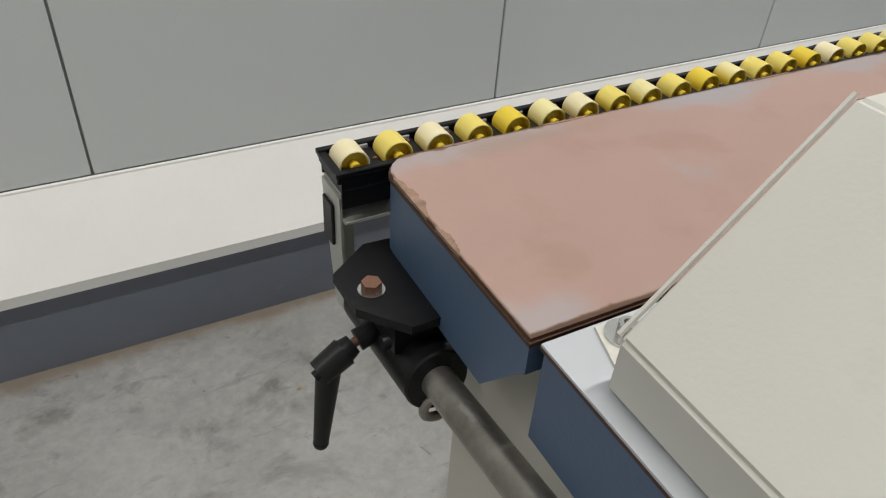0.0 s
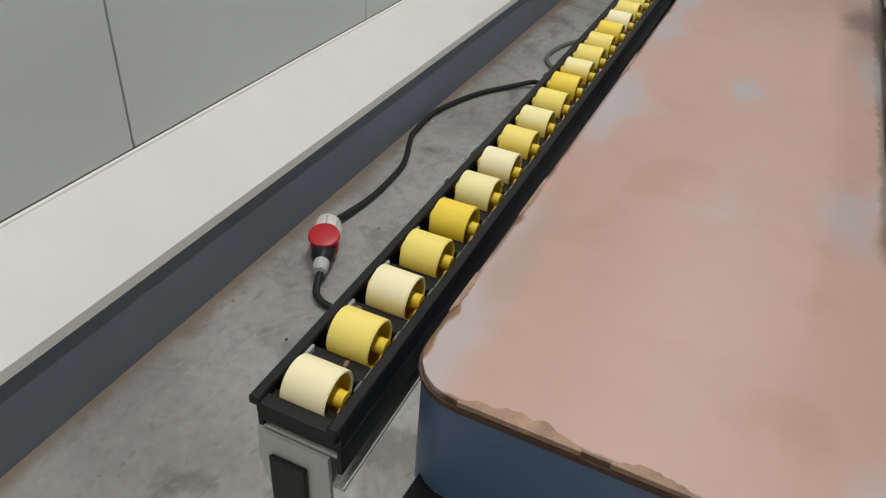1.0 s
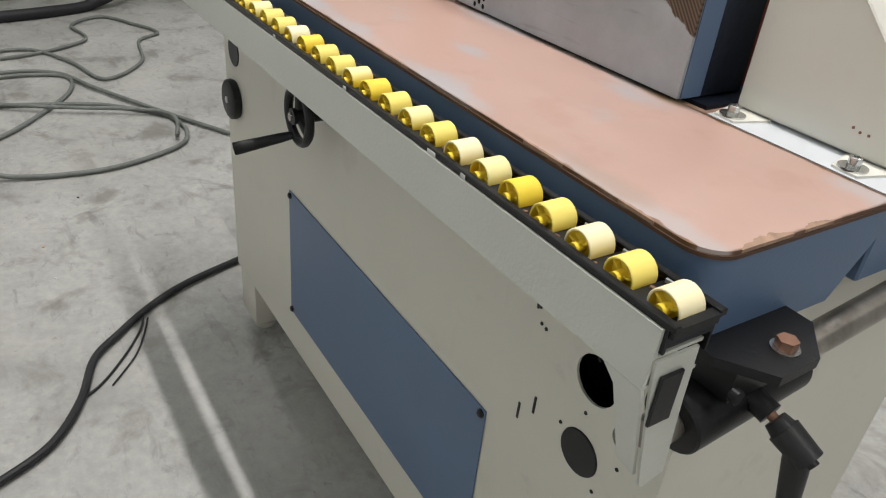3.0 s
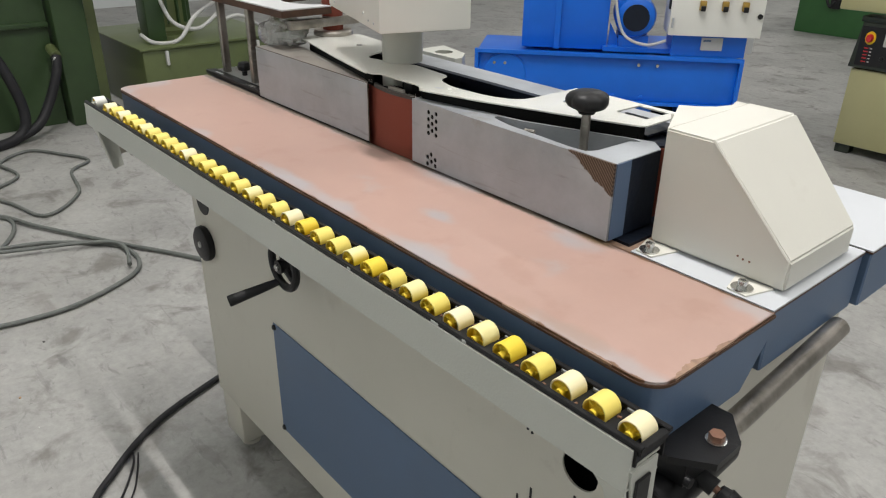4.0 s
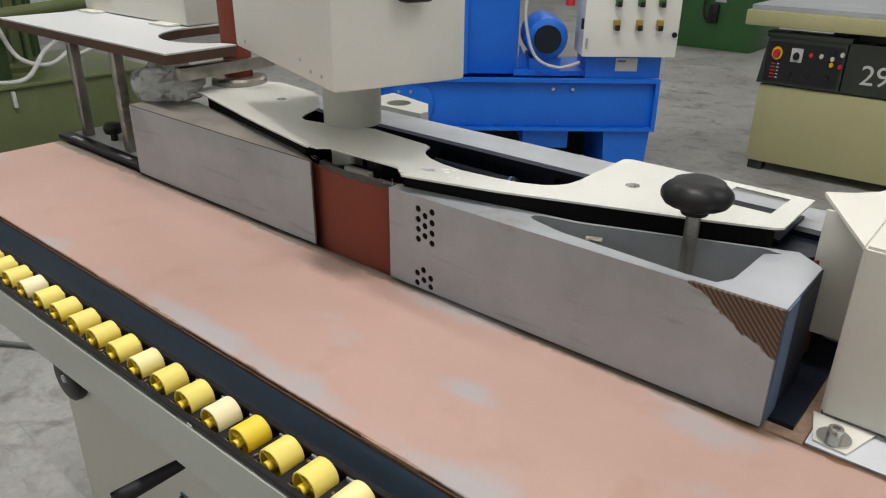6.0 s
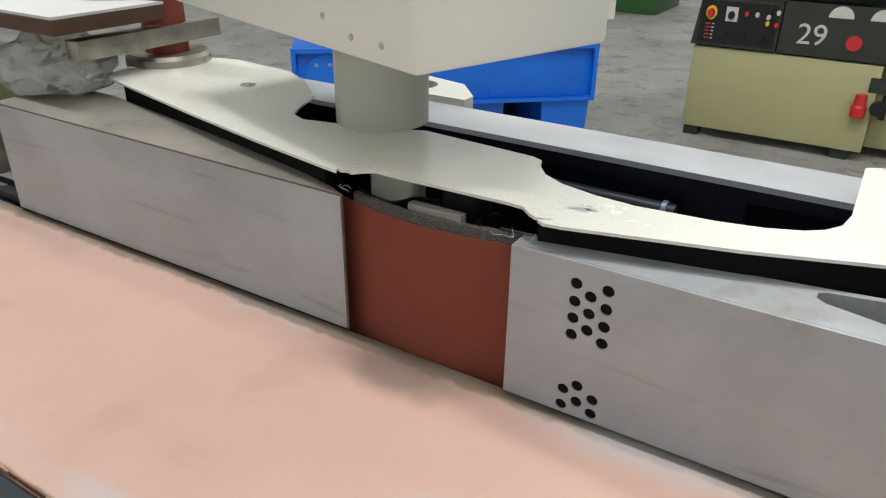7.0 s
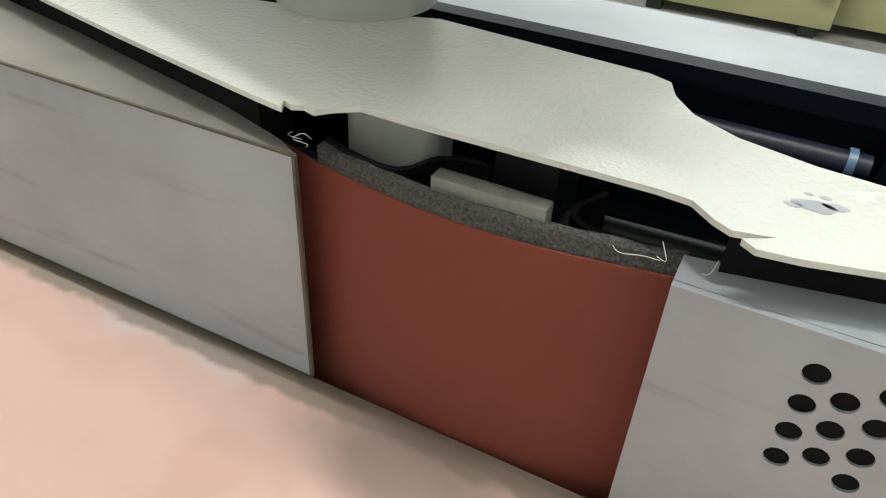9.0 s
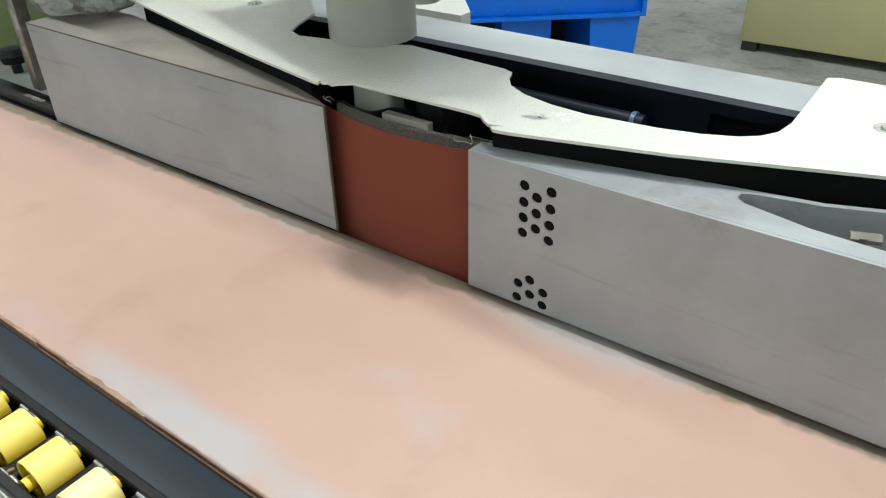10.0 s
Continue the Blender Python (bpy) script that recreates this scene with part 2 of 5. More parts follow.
def node_table():
    """Pink laminate, worn grey along the long edges and brown where it is chipped."""
    m = mat("pink_laminate", (0.43, 0.285, 0.24), 0.36, var=0.1, scale=2.2, bump=0.03, bscale=300, rvar=0.12)
    nt = m.node_tree
    p = nt.nodes["Principled BSDF"]
    n, l = nt.nodes.new, nt.links.new

    def math_(op, a, b):
        k = n("ShaderNodeMath")
        k.operation = op
        for i, v in enumerate((a, b)):
            if isinstance(v, (int, float)):
                k.inputs[i].default_value = v
            else:
                l(v, k.inputs[i])
        return k.outputs[0]

    def step(v, lo, hi):
        k = n("ShaderNodeMapRange")
        k.interpolation_type = "SMOOTHSTEP"
        k.inputs["From Min"].default_value, k.inputs["From Max"].default_value = lo, hi
        l(v, k.inputs["Value"])
        return k.outputs["Result"]

    def blend(f, a, colour):
        k = n("ShaderNodeMix")
        k.data_type = "RGBA"
        l(f, k.inputs["Factor"])
        l(a, k.inputs["A"])
        k.inputs["B"].default_value = (*colour, 1)
        return k.outputs["Result"]

    src = p.inputs["Base Color"].links[0].from_socket
    tc = n("ShaderNodeTexCoord")
    xyz = n("ShaderNodeSeparateXYZ")
    l(tc.outputs["Object"], xyz.inputs[0])
    nz = []
    for s, d in ((5.5, 5), (16, 6), (60, 6)):
        t = n("ShaderNodeTexNoise")
        t.inputs["Scale"].default_value, t.inputs["Detail"].default_value = s, d
        l(tc.outputs["Object"], t.inputs["Vector"])
        nz.append(t.outputs["Fac"])
    front = math_("ADD", xyz.outputs["Y"], 0.21)
    back = math_("SUBTRACT", 0.0, xyz.outputs["Y"])
    right = math_("SUBTRACT", 0.224, xyz.outputs["X"])
    edge = math_("MINIMUM", front, back)
    edge2 = math_("MINIMUM", edge, right)
    near = math_("SUBTRACT", 1.0, step(edge, 0.0, 0.05))
    worn = step(math_("ADD", nz[0], math_("MULTIPLY", near, 0.17)), 0.63, 0.74)
    c = blend(math_("MULTIPLY", worn, 0.62), src, (0.39, 0.375, 0.39))
    c = blend(math_("MULTIPLY", step(nz[1], 0.56, 0.74), 0.3), c, (0.33, 0.19, 0.14))
    chip = math_("SUBTRACT", math_("MULTIPLY", step(nz[1], 0.5, 0.8), 0.013), edge2)
    c = blend(step(chip, -0.001, 0.002), c, (0.2, 0.11, 0.06))
    rim = math_("SUBTRACT", 1.0, step(math_("ADD", edge2, math_("MULTIPLY", nz[2], 0.004)), 0.002, 0.005))
    c = blend(rim, c, (0.11, 0.055, 0.03))
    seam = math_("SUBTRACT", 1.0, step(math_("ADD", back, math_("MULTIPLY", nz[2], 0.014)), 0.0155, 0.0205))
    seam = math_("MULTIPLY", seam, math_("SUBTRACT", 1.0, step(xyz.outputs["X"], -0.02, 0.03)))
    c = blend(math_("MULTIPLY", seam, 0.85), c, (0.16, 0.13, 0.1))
    # scuffs and stains that the work has left
    for sx, sy, rx, ry, colour, amount in ((-0.478, -0.02, 0.06, 0.026, (0.15, 0.11, 0.095), 0.75), (-0.205, -0.113, 0.028, 0.014, (0.37, 0.37, 0.4), 0.7), (-0.035, -0.03, 0.06, 0.024, (0.36, 0.35, 0.37), 0.75), (-0.018, -0.004, 0.034, 0.012, (0.17, 0.105, 0.05), 0.85), (0.09, -0.195, 0.09, 0.014, (0.36, 0.24, 0.18), 0.6), (-0.47, -0.196, 0.16, 0.014, (0.37, 0.36, 0.385), 0.6), (-0.12, -0.2, 0.1, 0.012, (0.38, 0.37, 0.39), 0.6), (-0.9, -0.02, 0.12, 0.02, (0.25, 0.2, 0.18), 0.5), (-0.3, -0.012, 0.09, 0.018, (0.39, 0.37, 0.38), 0.6)):
        dx = math_("MULTIPLY", math_("SUBTRACT", xyz.outputs["X"], sx), 1 / rx)
        dy = math_("MULTIPLY", math_("SUBTRACT", xyz.outputs["Y"], sy), 1 / ry)
        far = math_("SQRT", math_("ADD", math_("MULTIPLY", dx, dx), math_("MULTIPLY", dy, dy)), 0)
        ragged = math_("ADD", far, math_("MULTIPLY", math_("SUBTRACT", nz[1], 0.5), 2.2))
        c = blend(math_("MULTIPLY", math_("SUBTRACT", 1.0, step(ragged, 0.2, 1.25)), amount), c, colour)
    l(c, p.inputs["Base Color"])
    return m


pink = node_table()


def node_fence():
    """Ground fence face with a bare brown corner."""
    m = steel.copy()
    m.name = "ground_iron_with_bare_corner"
    nt = m.node_tree
    p = nt.nodes["Principled BSDF"]
    n, l = nt.nodes.new, nt.links.new
    src = p.inputs["Base Color"].links[0].from_socket
    tc = n("ShaderNodeTexCoord")
    xyz = n("ShaderNodeSeparateXYZ")
    l(tc.outputs["Object"], xyz.inputs[0])
    tn = n("ShaderNodeTexNoise")
    tn.inputs["Scale"].default_value, tn.inputs["Detail"].default_value = 55, 5
    l(tc.outputs["Object"], tn.inputs["Vector"])

    def madd(v, k, add):
        q = n("ShaderNodeMath")
        q.operation = "MULTIPLY_ADD"
        l(v, q.inputs[0])
        q.inputs[1].default_value = k
        if isinstance(add, (int, float)):
            q.inputs[2].default_value = add
        else:
            l(add, q.inputs[2])
        return q.outputs[0]

    reach = madd(xyz.outputs["X"], 0.6, madd(xyz.outputs["Z"], 1.0, madd(tn.outputs["Fac"], 0.022, -1.0325)))
    mr = n("ShaderNodeMapRange")
    mr.inputs["From Min"].default_value, mr.inputs["From Max"].default_value = 0.0, 0.002
    l(reach, mr.inputs["Value"])
    front = n("ShaderNodeMapRange")
    front.inputs["From Min"].default_value, front.inputs["From Max"].default_value, front.inputs["To Min"].default_value, front.inputs["To Max"].default_value = 0.0, 0.002, 1, 0
    l(xyz.outputs["Y"], front.inputs["Value"])
    both = n("ShaderNodeMath")
    both.operation = "MULTIPLY"
    l(mr.outputs["Result"], both.inputs[0])
    l(front.outputs["Result"], both.inputs[1])
    mp = n("ShaderNodeMapping")
    mp.inputs["Rotation"].default_value = (0, radians(40), 0)
    l(tc.outputs["Object"], mp.inputs["Vector"])
    wv = n("ShaderNodeTexWave")
    wv.inputs["Scale"].default_value = 90
    l(mp.outputs["Vector"], wv.inputs["Vector"])
    cr = n("ShaderNodeValToRGB")
    cr.color_ramp.elements[0].color, cr.color_ramp.elements[1].color = (0.06, 0.035, 0.022, 1), (0.17, 0.12, 0.085, 1)
    l(wv.outputs["Fac"], cr.inputs["Fac"])
    mx = n("ShaderNodeMix")
    mx.data_type = "RGBA"
    l(both.outputs[0], mx.inputs["Factor"])
    l(src, mx.inputs["A"])
    l(cr.outputs["Color"], mx.inputs["B"])
    l(mx.outputs["Result"], p.inputs["Base Color"])
    return m


fence_steel = node_fence()


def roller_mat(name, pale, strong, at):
    """Yellow roller plastic, paler above a set height and deeper below."""
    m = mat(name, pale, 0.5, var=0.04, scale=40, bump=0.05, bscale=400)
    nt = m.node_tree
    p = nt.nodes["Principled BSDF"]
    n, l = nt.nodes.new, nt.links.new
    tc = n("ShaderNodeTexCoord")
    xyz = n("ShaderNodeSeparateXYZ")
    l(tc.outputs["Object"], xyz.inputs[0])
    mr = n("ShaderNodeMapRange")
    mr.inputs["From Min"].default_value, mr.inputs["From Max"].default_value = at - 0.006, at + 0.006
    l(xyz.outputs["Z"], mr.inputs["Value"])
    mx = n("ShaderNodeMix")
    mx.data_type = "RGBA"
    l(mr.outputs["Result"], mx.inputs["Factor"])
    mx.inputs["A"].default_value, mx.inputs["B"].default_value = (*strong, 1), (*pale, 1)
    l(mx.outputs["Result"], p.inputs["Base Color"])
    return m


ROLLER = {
    "p": roller_mat("pale_roller_plastic", (0.84, 0.75, 0.48), (0.79, 0.6, 0.16), -0.004),
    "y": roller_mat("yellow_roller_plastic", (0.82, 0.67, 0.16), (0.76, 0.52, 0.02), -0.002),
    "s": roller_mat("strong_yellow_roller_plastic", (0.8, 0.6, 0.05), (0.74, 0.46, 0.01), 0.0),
    "m": roller_mat("half_pale_roller_plastic", (0.82, 0.74, 0.36), (0.78, 0.56, 0.03), 0.004),
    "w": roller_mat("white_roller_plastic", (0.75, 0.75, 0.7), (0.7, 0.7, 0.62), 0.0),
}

# ---- mesh helpers ----


def box(bm, x0, x1, y0, y1, z0, z1, bevel=0.0, m=None, seg=2):
    made = bmesh.ops.create_cube(bm, size=1)["verts"]
    for v in made:
        v.co = Vector(((x0 + x1) / 2 + v.co.x * (x1 - x0), (y0 + y1) / 2 + v.co.y * (y1 - y0), (z0 + z1) / 2 + v.co.z * (z1 - z0)))
    if bevel:
        edges = {e for v in made for e in v.link_edges}
        got = bmesh.ops.bevel(bm, geom=list(edges), offset=bevel, segments=seg, affect="EDGES", profile=0.5)
        made = list({v for f in got["faces"] for v in f.verts} | {v for v in made if v.is_valid})
    if m is not None:
        bmesh.ops.transform(bm, matrix=m, verts=made)
    return made


def cyl(bm, a, b, r, r2=None, seg=24, caps=True):
    a, b = Vector(a), Vector(b)
    d = b - a
    q = d.to_track_quat("Z", "Y").to_matrix().to_4x4()
    got = bmesh.ops.create_cone(bm, cap_ends=caps, segments=seg, radius1=r, radius2=r if r2 is None else r2, depth=d.length, matrix=Matrix.Translation((a + b) / 2) @ q)
    return got["verts"]


def lathe(bm, profile, m=None, seg=24):
    """Turns (r, z) pairs round the z axis."""
    rings = []
    for r, z in profile:
        if r < 1e-6:
            rings.append([bm.verts.new((0, 0, z))])
        else:
            rings.append([bm.verts.new((r * math.cos(math.tau * i / seg), r * math.sin(math.tau * i / seg), z)) for i in range(seg)])
    for p, q in zip(rings, rings[1:]):
        for i in range(seg):
            j = (i + 1) % seg
            if len(p) == 1 and len(q) == 1:
                continue
            if len(p) == 1:
                bm.faces.new((p[0], q[j], q[i]))
            elif len(q) == 1:
                bm.faces.new((p[i], p[j], q[0]))
            else:
                bm.faces.new((p[i], p[j], q[j], q[i]))
    verts = [v for ring in rings for v in ring]
    if m is not None:
        bmesh.ops.transform(bm, matrix=m, verts=verts)
    return verts


def slab(bm, outline, z0, z1, holes=(), m=None):
    """A plate with the outline, and holes through it, between z0 and z1."""
    tmp = bmesh.new()
    for loop in (outline, *holes):
        vs = [tmp.verts.new((x, y, z0)) for x, y in loop]
        for i, v in enumerate(vs):
            tmp.edges.new((v, vs[(i + 1) % len(vs)]))
    bmesh.ops.triangle_fill(tmp, use_beauty=True, use_dissolve=False, edges=tmp.edges[:], normal=(0, 0, 1))
    got = bmesh.ops.extrude_face_region(tmp, geom=tmp.faces[:])
    bmesh.ops.translate(tmp, vec=(0, 0, z1 - z0), verts=[g for g in got["geom"] if isinstance(g, bmesh.types.BMVert)])
    bmesh.ops.recalc_face_normals(tmp, faces=tmp.faces[:])
    if m is not None:
        bmesh.ops.transform(tmp, matrix=m, verts=tmp.verts[:])
    me = bpy.data.meshes.new("tmp")
    tmp.to_mesh(me)
    tmp.free()
    bm.from_mesh(me)
    bpy.data.meshes.remove(me)


UPRIGHT = Matrix(((1, 0, 0, 0), (0, 0, -1, 0), (0, 1, 0, 0), (0, 0, 0, 1)))   # plan (x, y, h) -> (x, -h, y)


def ring(x, y, r, seg=20):
    return [(x + r * math.cos(math.tau * i / seg), y + r * math.sin(math.tau * i / seg)) for i in range(seg)]


def arc(x, y, r, a0, a1, n=6):
    return [(x + r * math.cos(radians(a0 + (a1 - a0) * i / n)), y + r * math.sin(radians(a0 + (a1 - a0) * i / n))) for i in range(n + 1)]


def sweep(bm, pts, r, seg=10, close=False):
    """A round bar along the points."""
    pts = [Vector(p) for p in pts]
    rings, up = [], None
    for i, p in enumerate(pts):
        d = (pts[min(i + 1, len(pts) - 1)] - pts[max(i - 1, 0)]).normalized()
        if close:
            d = (pts[(i + 1) % len(pts)] - pts[i - 1]).normalized()
        if up is None:
            up = d.orthogonal().normalized()
        up = (up - d * up.dot(d)).normalized()
        side = d.cross(up)
        rings.append([bm.verts.new(p + r * (math.cos(math.tau * k / seg) * up + math.sin(math.tau * k / seg) * side)) for k in range(seg)])
    pairs = list(zip(rings, rings[1:])) + ([(rings[-1], rings[0])] if close else [])
    for p, q in pairs:
        for k in range(seg):
            bm.faces.new((p[k], p[(k + 1) % seg], q[(k + 1) % seg], q[k]))
    if not close:
        bm.faces.new(rings[0][::-1])
        bm.faces.new(rings[-1])


def spline(pts, n=8):
    """Catmull-Rom through the points."""
    pts = [Vector(p) for p in pts]
    out = []
    for i in range(len(pts) - 1):
        p0, p1, p2, p3 = pts[max(i - 1, 0)], pts[i], pts[i + 1], pts[min(i + 2, len(pts) - 1)]
        for k in range(n):
            t = k / n
            out.append(0.5 * (2 * p1 + (p2 - p0) * t + (2 * p0 - 5 * p1 + 4 * p2 - p3) * t * t + (3 * p1 - p0 - 3 * p2 + p3) * t ** 3))
    return out + [pts[-1]]


def finish(bm, name, smooth=0.6):
    bmesh.ops.recalc_face_normals(bm, faces=bm.faces[:])
    for f in bm.faces:
        f.smooth = True
    for e in bm.edges:
        if len(e.link_faces) != 2 or e.calc_face_angle(0) > smooth:
            e.smooth = False
    me = bpy.data.meshes.new(name)
    bm.to_mesh(me)
    bm.free()
    return me


def part(name, bm, material, parent=None, label=""):
    me = finish(bm, name)
    me.materials.append(material)
    ob = new(name, me)
    if parent is not None:
        ob.parent = parent
    if label:
        tagged(ob, label)
    return ob


def thing(name, label, category, group="", at=None):
    ob = new(name)
    ob.empty_display_size = 0.1
    if at is not None:
        ob.matrix_basis = at
    return tagged(ob, label, category, group)


def B(*a, **k):
    bm = bmesh.new()
    box(bm, *a, **k)
    return bm


def C(*a, **k):
    bm = bmesh.new()
    cyl(bm, *a, **k)
    return bm


def S(*a, **k):
    bm = bmesh.new()
    slab(bm, *a, **k)
    return bm


def Lt(*a, **k):
    bm = bmesh.new()
    lathe(bm, *a, **k)
    return bm


def W(*a, **k):
    bm = bmesh.new()
    sweep(bm, *a, **k)
    return bm


# ---- the hall ----
tagged(part("floor", B(-9.5, 6.5, -2.0, 11.5, -0.2, 0.0), concrete), "worn stained grey concrete hall floor", "floor", kind="structure")
tagged(part("ceiling", B(-9.5, 6.5, -2.0, 11.5, 6.0, 6.2), ceiling_white), "plain white hall ceiling", "ceiling", kind="structure")
WALL_TURN = Matrix.Translation((0, 0.05, 0))
JOINTS = (3.46, 2.445, 1.43, 0.415, -0.602, -1.614, -2.63, -3.645)
wall = tagged(part("wall_front", B(-9.5, 6.5, -1.6, -1.352, 0.0, 6.0), lead_grey), "hall wall clad in grey-white panels", "wall", kind="structure")
wall.matrix_basis = WALL_TURN
edges = [6.5, *JOINTS, -4.69, -5.7, -9.5]
for a, b in zip(edges, edges[1:]):
    part("panel", B(b + 0.0028, a - 0.0028, -1.352, -1.34, 0.372, 6.0, bevel=0.002, seg=1), wall_paint, wall)
tagged(part("wall_back", B(-9.5, 6.5, 11.5, 11.7, 0, 6), wall_paint), "plain grey-white hall wall", "wall", kind="structure")
tagged(part("wall_left", B(-9.7, -9.5, -2.0, 11.7, 0, 6), wall_paint), "plain grey-white hall wall", "wall", kind="structure")
tagged(part("wall_right", B(6.5, 6.7, -2.0, 11.7, 0, 6), wall_paint), "plain grey-white hall wall", "wall", kind="structure")
kerb = tagged(part("kerb", B(-9.5, 6.5, -1.352, -1.186, 0.0, 0.2), kerb_grey), "blue-grey painted kerb along the wall", "kerb", kind="structure")
kerb.matrix_basis = WALL_TURN
bm = bmesh.new()
slab(bm, [(-1.338, 0.2), (-1.174, 0.2), (-1.174, 0.226), (-1.336, 0.372), (-1.338, 0.372)], -9.5, 6.5, m=Matrix(((0, 0, 1, 0), (1, 0, 0, 0), (0, 1, 0, 0), (0, 0, 0, 1))))
part("sloped_cap", bm, kerb_white, kerb, "white sloping kerb cap")
bm = bmesh.new()
cyl(bm, (-9.5, -1.334, 0.368), (6.5, -1.334, 0.368), 0.004, seg=8)
part("sealant_bead", bm, kerb_white, kerb)

# ---- the edge sander ----
TOP = 0.96
sander = thing("edge_sander", "beige and blue edge sanding machine with a pink table", "sanding machine")

# cabinet on its feet
bm = bmesh.new()
HOLES = [ring(0.0875, 0.7145, 0.0285), ring(0.136, 0.677, 0.0135), ring(-0.52, 0.765, 0.016)]
slab(bm, [(-1.09, 0.165), (0.19, 0.165), (0.19, 0.905), (-1.09, 0.905)], 0.118, 0.121, HOLES, m=UPRIGHT)
cabinet = part("cabinet", bm, beige, sander, "beige sheet steel cabinet")
for shell in ((0.187, 0.19, -0.118, 0.3, 0.165, 0.905), (-1.09, -1.087, -0.118, 0.3, 0.165, 0.905), (-1.09, 0.19, 0.3, 0.303, 0.165, 0.905), (-1.087, 0.187, -0.118, 0.3, 0.165, 0.168)):
    part("cabinet_side", B(*shell), beige, cabinet)
# added near-black block, stands for the shade seen through the cut holes
part("inside_shade", B(-1.07, 0.17, -0.06, 0.28, 0.2, 0.88), dark_navy, cabinet)
part("upper_frame", B(-1.08, 0.185, -0.1, 0.36, 0.885, 0.897, bevel=0.002), beige, sander)
for fx0, fx1 in ((-1.085, -0.985), (0.08, 0.185)):
    for fy0, fy1 in ((-0.117, -0.035), (0.21, 0.295)):
        bm = bmesh.new()
        box(bm, fx0, fx1, fy0, fy1, 0.035, 0.165, bevel=0.004)
        cyl(bm, ((fx0 + fx1) / 2, (fy0 + fy1) / 2, 0.008), ((fx0 + fx1) / 2, (fy0 + fy1) / 2, 0.04), 0.008, seg=12)
        cyl(bm, ((fx0 + fx1) / 2, (fy0 + fy1) / 2, 0), ((fx0 + fx1) / 2, (fy0 + fy1) / 2, 0.01), 0.026, seg=16)
        part("foot", bm, beige, sander)
panel = part("blue_panel", B(-0.728, -0.066, -0.1235, -0.121, 0.258, 0.54, bevel=0.001, seg=1), navy, sander, "blue-grey painted access panel")
for px, pz in ((-0.721, 0.531), (-0.075, 0.531), (-0.721, 0.266), (-0.075, 0.266)):
    bm = bmesh.new()
    lathe(bm, [(0, 0.005), (0.004, 0.0045), (0.0065, 0.002), (0.0065, 0)], m=Matrix.Translation((px, -0.1235, pz)) @ Matrix.Rotation(radians(90), 4, "X"), seg=14)
    part("screw", bm, plastic, panel)
RX = Matrix.Rotation(radians(90), 4, "X")
part("blanking_disc", Lt([(0, 0.002), (0.027, 0.002), (0.028, 0)], m=Matrix.Translation((0.089, -0.121, 0.616)) @ RX, seg=28), plastic, cabinet)
part("blanking_disc", Lt([(0, 0.002), (0.031, 0.002), (0.032, 0)], m=Matrix.Translation((-1.027, -0.121, 0.718)) @ RX, seg=28), plastic, cabinet)
knob = part("round_knob", Lt([(0, 0.016), (0.008, 0.016), (0.009, 0.02), (0.036, 0.02), (0.042, 0.016), (0.043, 0.006), (0.04, 0)], m=Matrix.Translation((-1.03, -0.121, 0.614)) @ RX, seg=32), plastic, sander, "black round knob")
part("hub_cap", Lt([(0, 0.022), (0.007, 0.022), (0.008, 0.016)], m=Matrix.Translation((-1.03, -0.121, 0.614)) @ RX, seg=16), grey_plastic, knob)
# small dents and drilled marks of the sheet
for mx, mz in ((-0.008, 0.742), (-0.002, 0.724), (0.006, 0.722), (0.085, 0.74), (0.085, 0.669), (0.055, 0.63), (0.118, 0.585), (0.14, 0.64), (0.13, 0.7), (0.085, 0.64)):
    part("screw_hole", Lt([(0, 0.0012), (0.0022, 0.001), (0.0025, 0)], m=Matrix.Translation((mx, -0.121, mz)) @ RX, seg=8), black, cabinet)
for mx, mz in ((-0.012, 0.75), (0.012, 0.618), (-0.012, 0.59)):
    part("slot", B(mx - 0.0016, mx + 0.0016, -0.1222, -0.121, mz - 0.012, mz + 0.012), black, cabinet)

# handwheel with its crank
HW = Vector((-0.563, -0.168, 0.756))
bm = bmesh.new()
torus = [(HW.x + 0.043 * math.cos(a), HW.y, HW.z + 0.043 * math.sin(a)) for a in [math.tau * i / 32 for i in range(32)]]
sweep(bm, torus, 0.0075, seg=10, close=True)
handwheel = part("handwheel", bm, plastic, sander, "black crank handwheel")
for a in (90, 210, 330):
    part("spoke", C(HW, HW + Vector((0.042 * math.cos(radians(a)), 0, 0.042 * math.sin(radians(a)))), 0.007, 0.006, seg=10), plastic, handwheel)
part("hub", C(HW + Vector((0, 0.05, 0)), HW + Vector((0, -0.012, 0)), 0.013, seg=20), plastic, handwheel)
part("shaft_nut", C(HW + Vector((0, -0.012, 0)), HW + Vector((0, -0.016, 0)), 0.007, seg=6), chrome, handwheel)
g0 = HW + Vector((-0.016, -0.006, -0.038))
g1 = Vector((-0.607, -0.252, 0.696))
part("crank_grip", Lt([(0, 0), (0.0065, 0), (0.008, 0.02), (0.0095, 0.06), (0.0105, 0.085), (0.0105, 0.093), (0, 0.094)], m=Matrix.Translation(g0) @ (g1 - g0).to_track_quat("Z", "Y").to_matrix().to_4x4(), seg=18), plastic, handwheel)

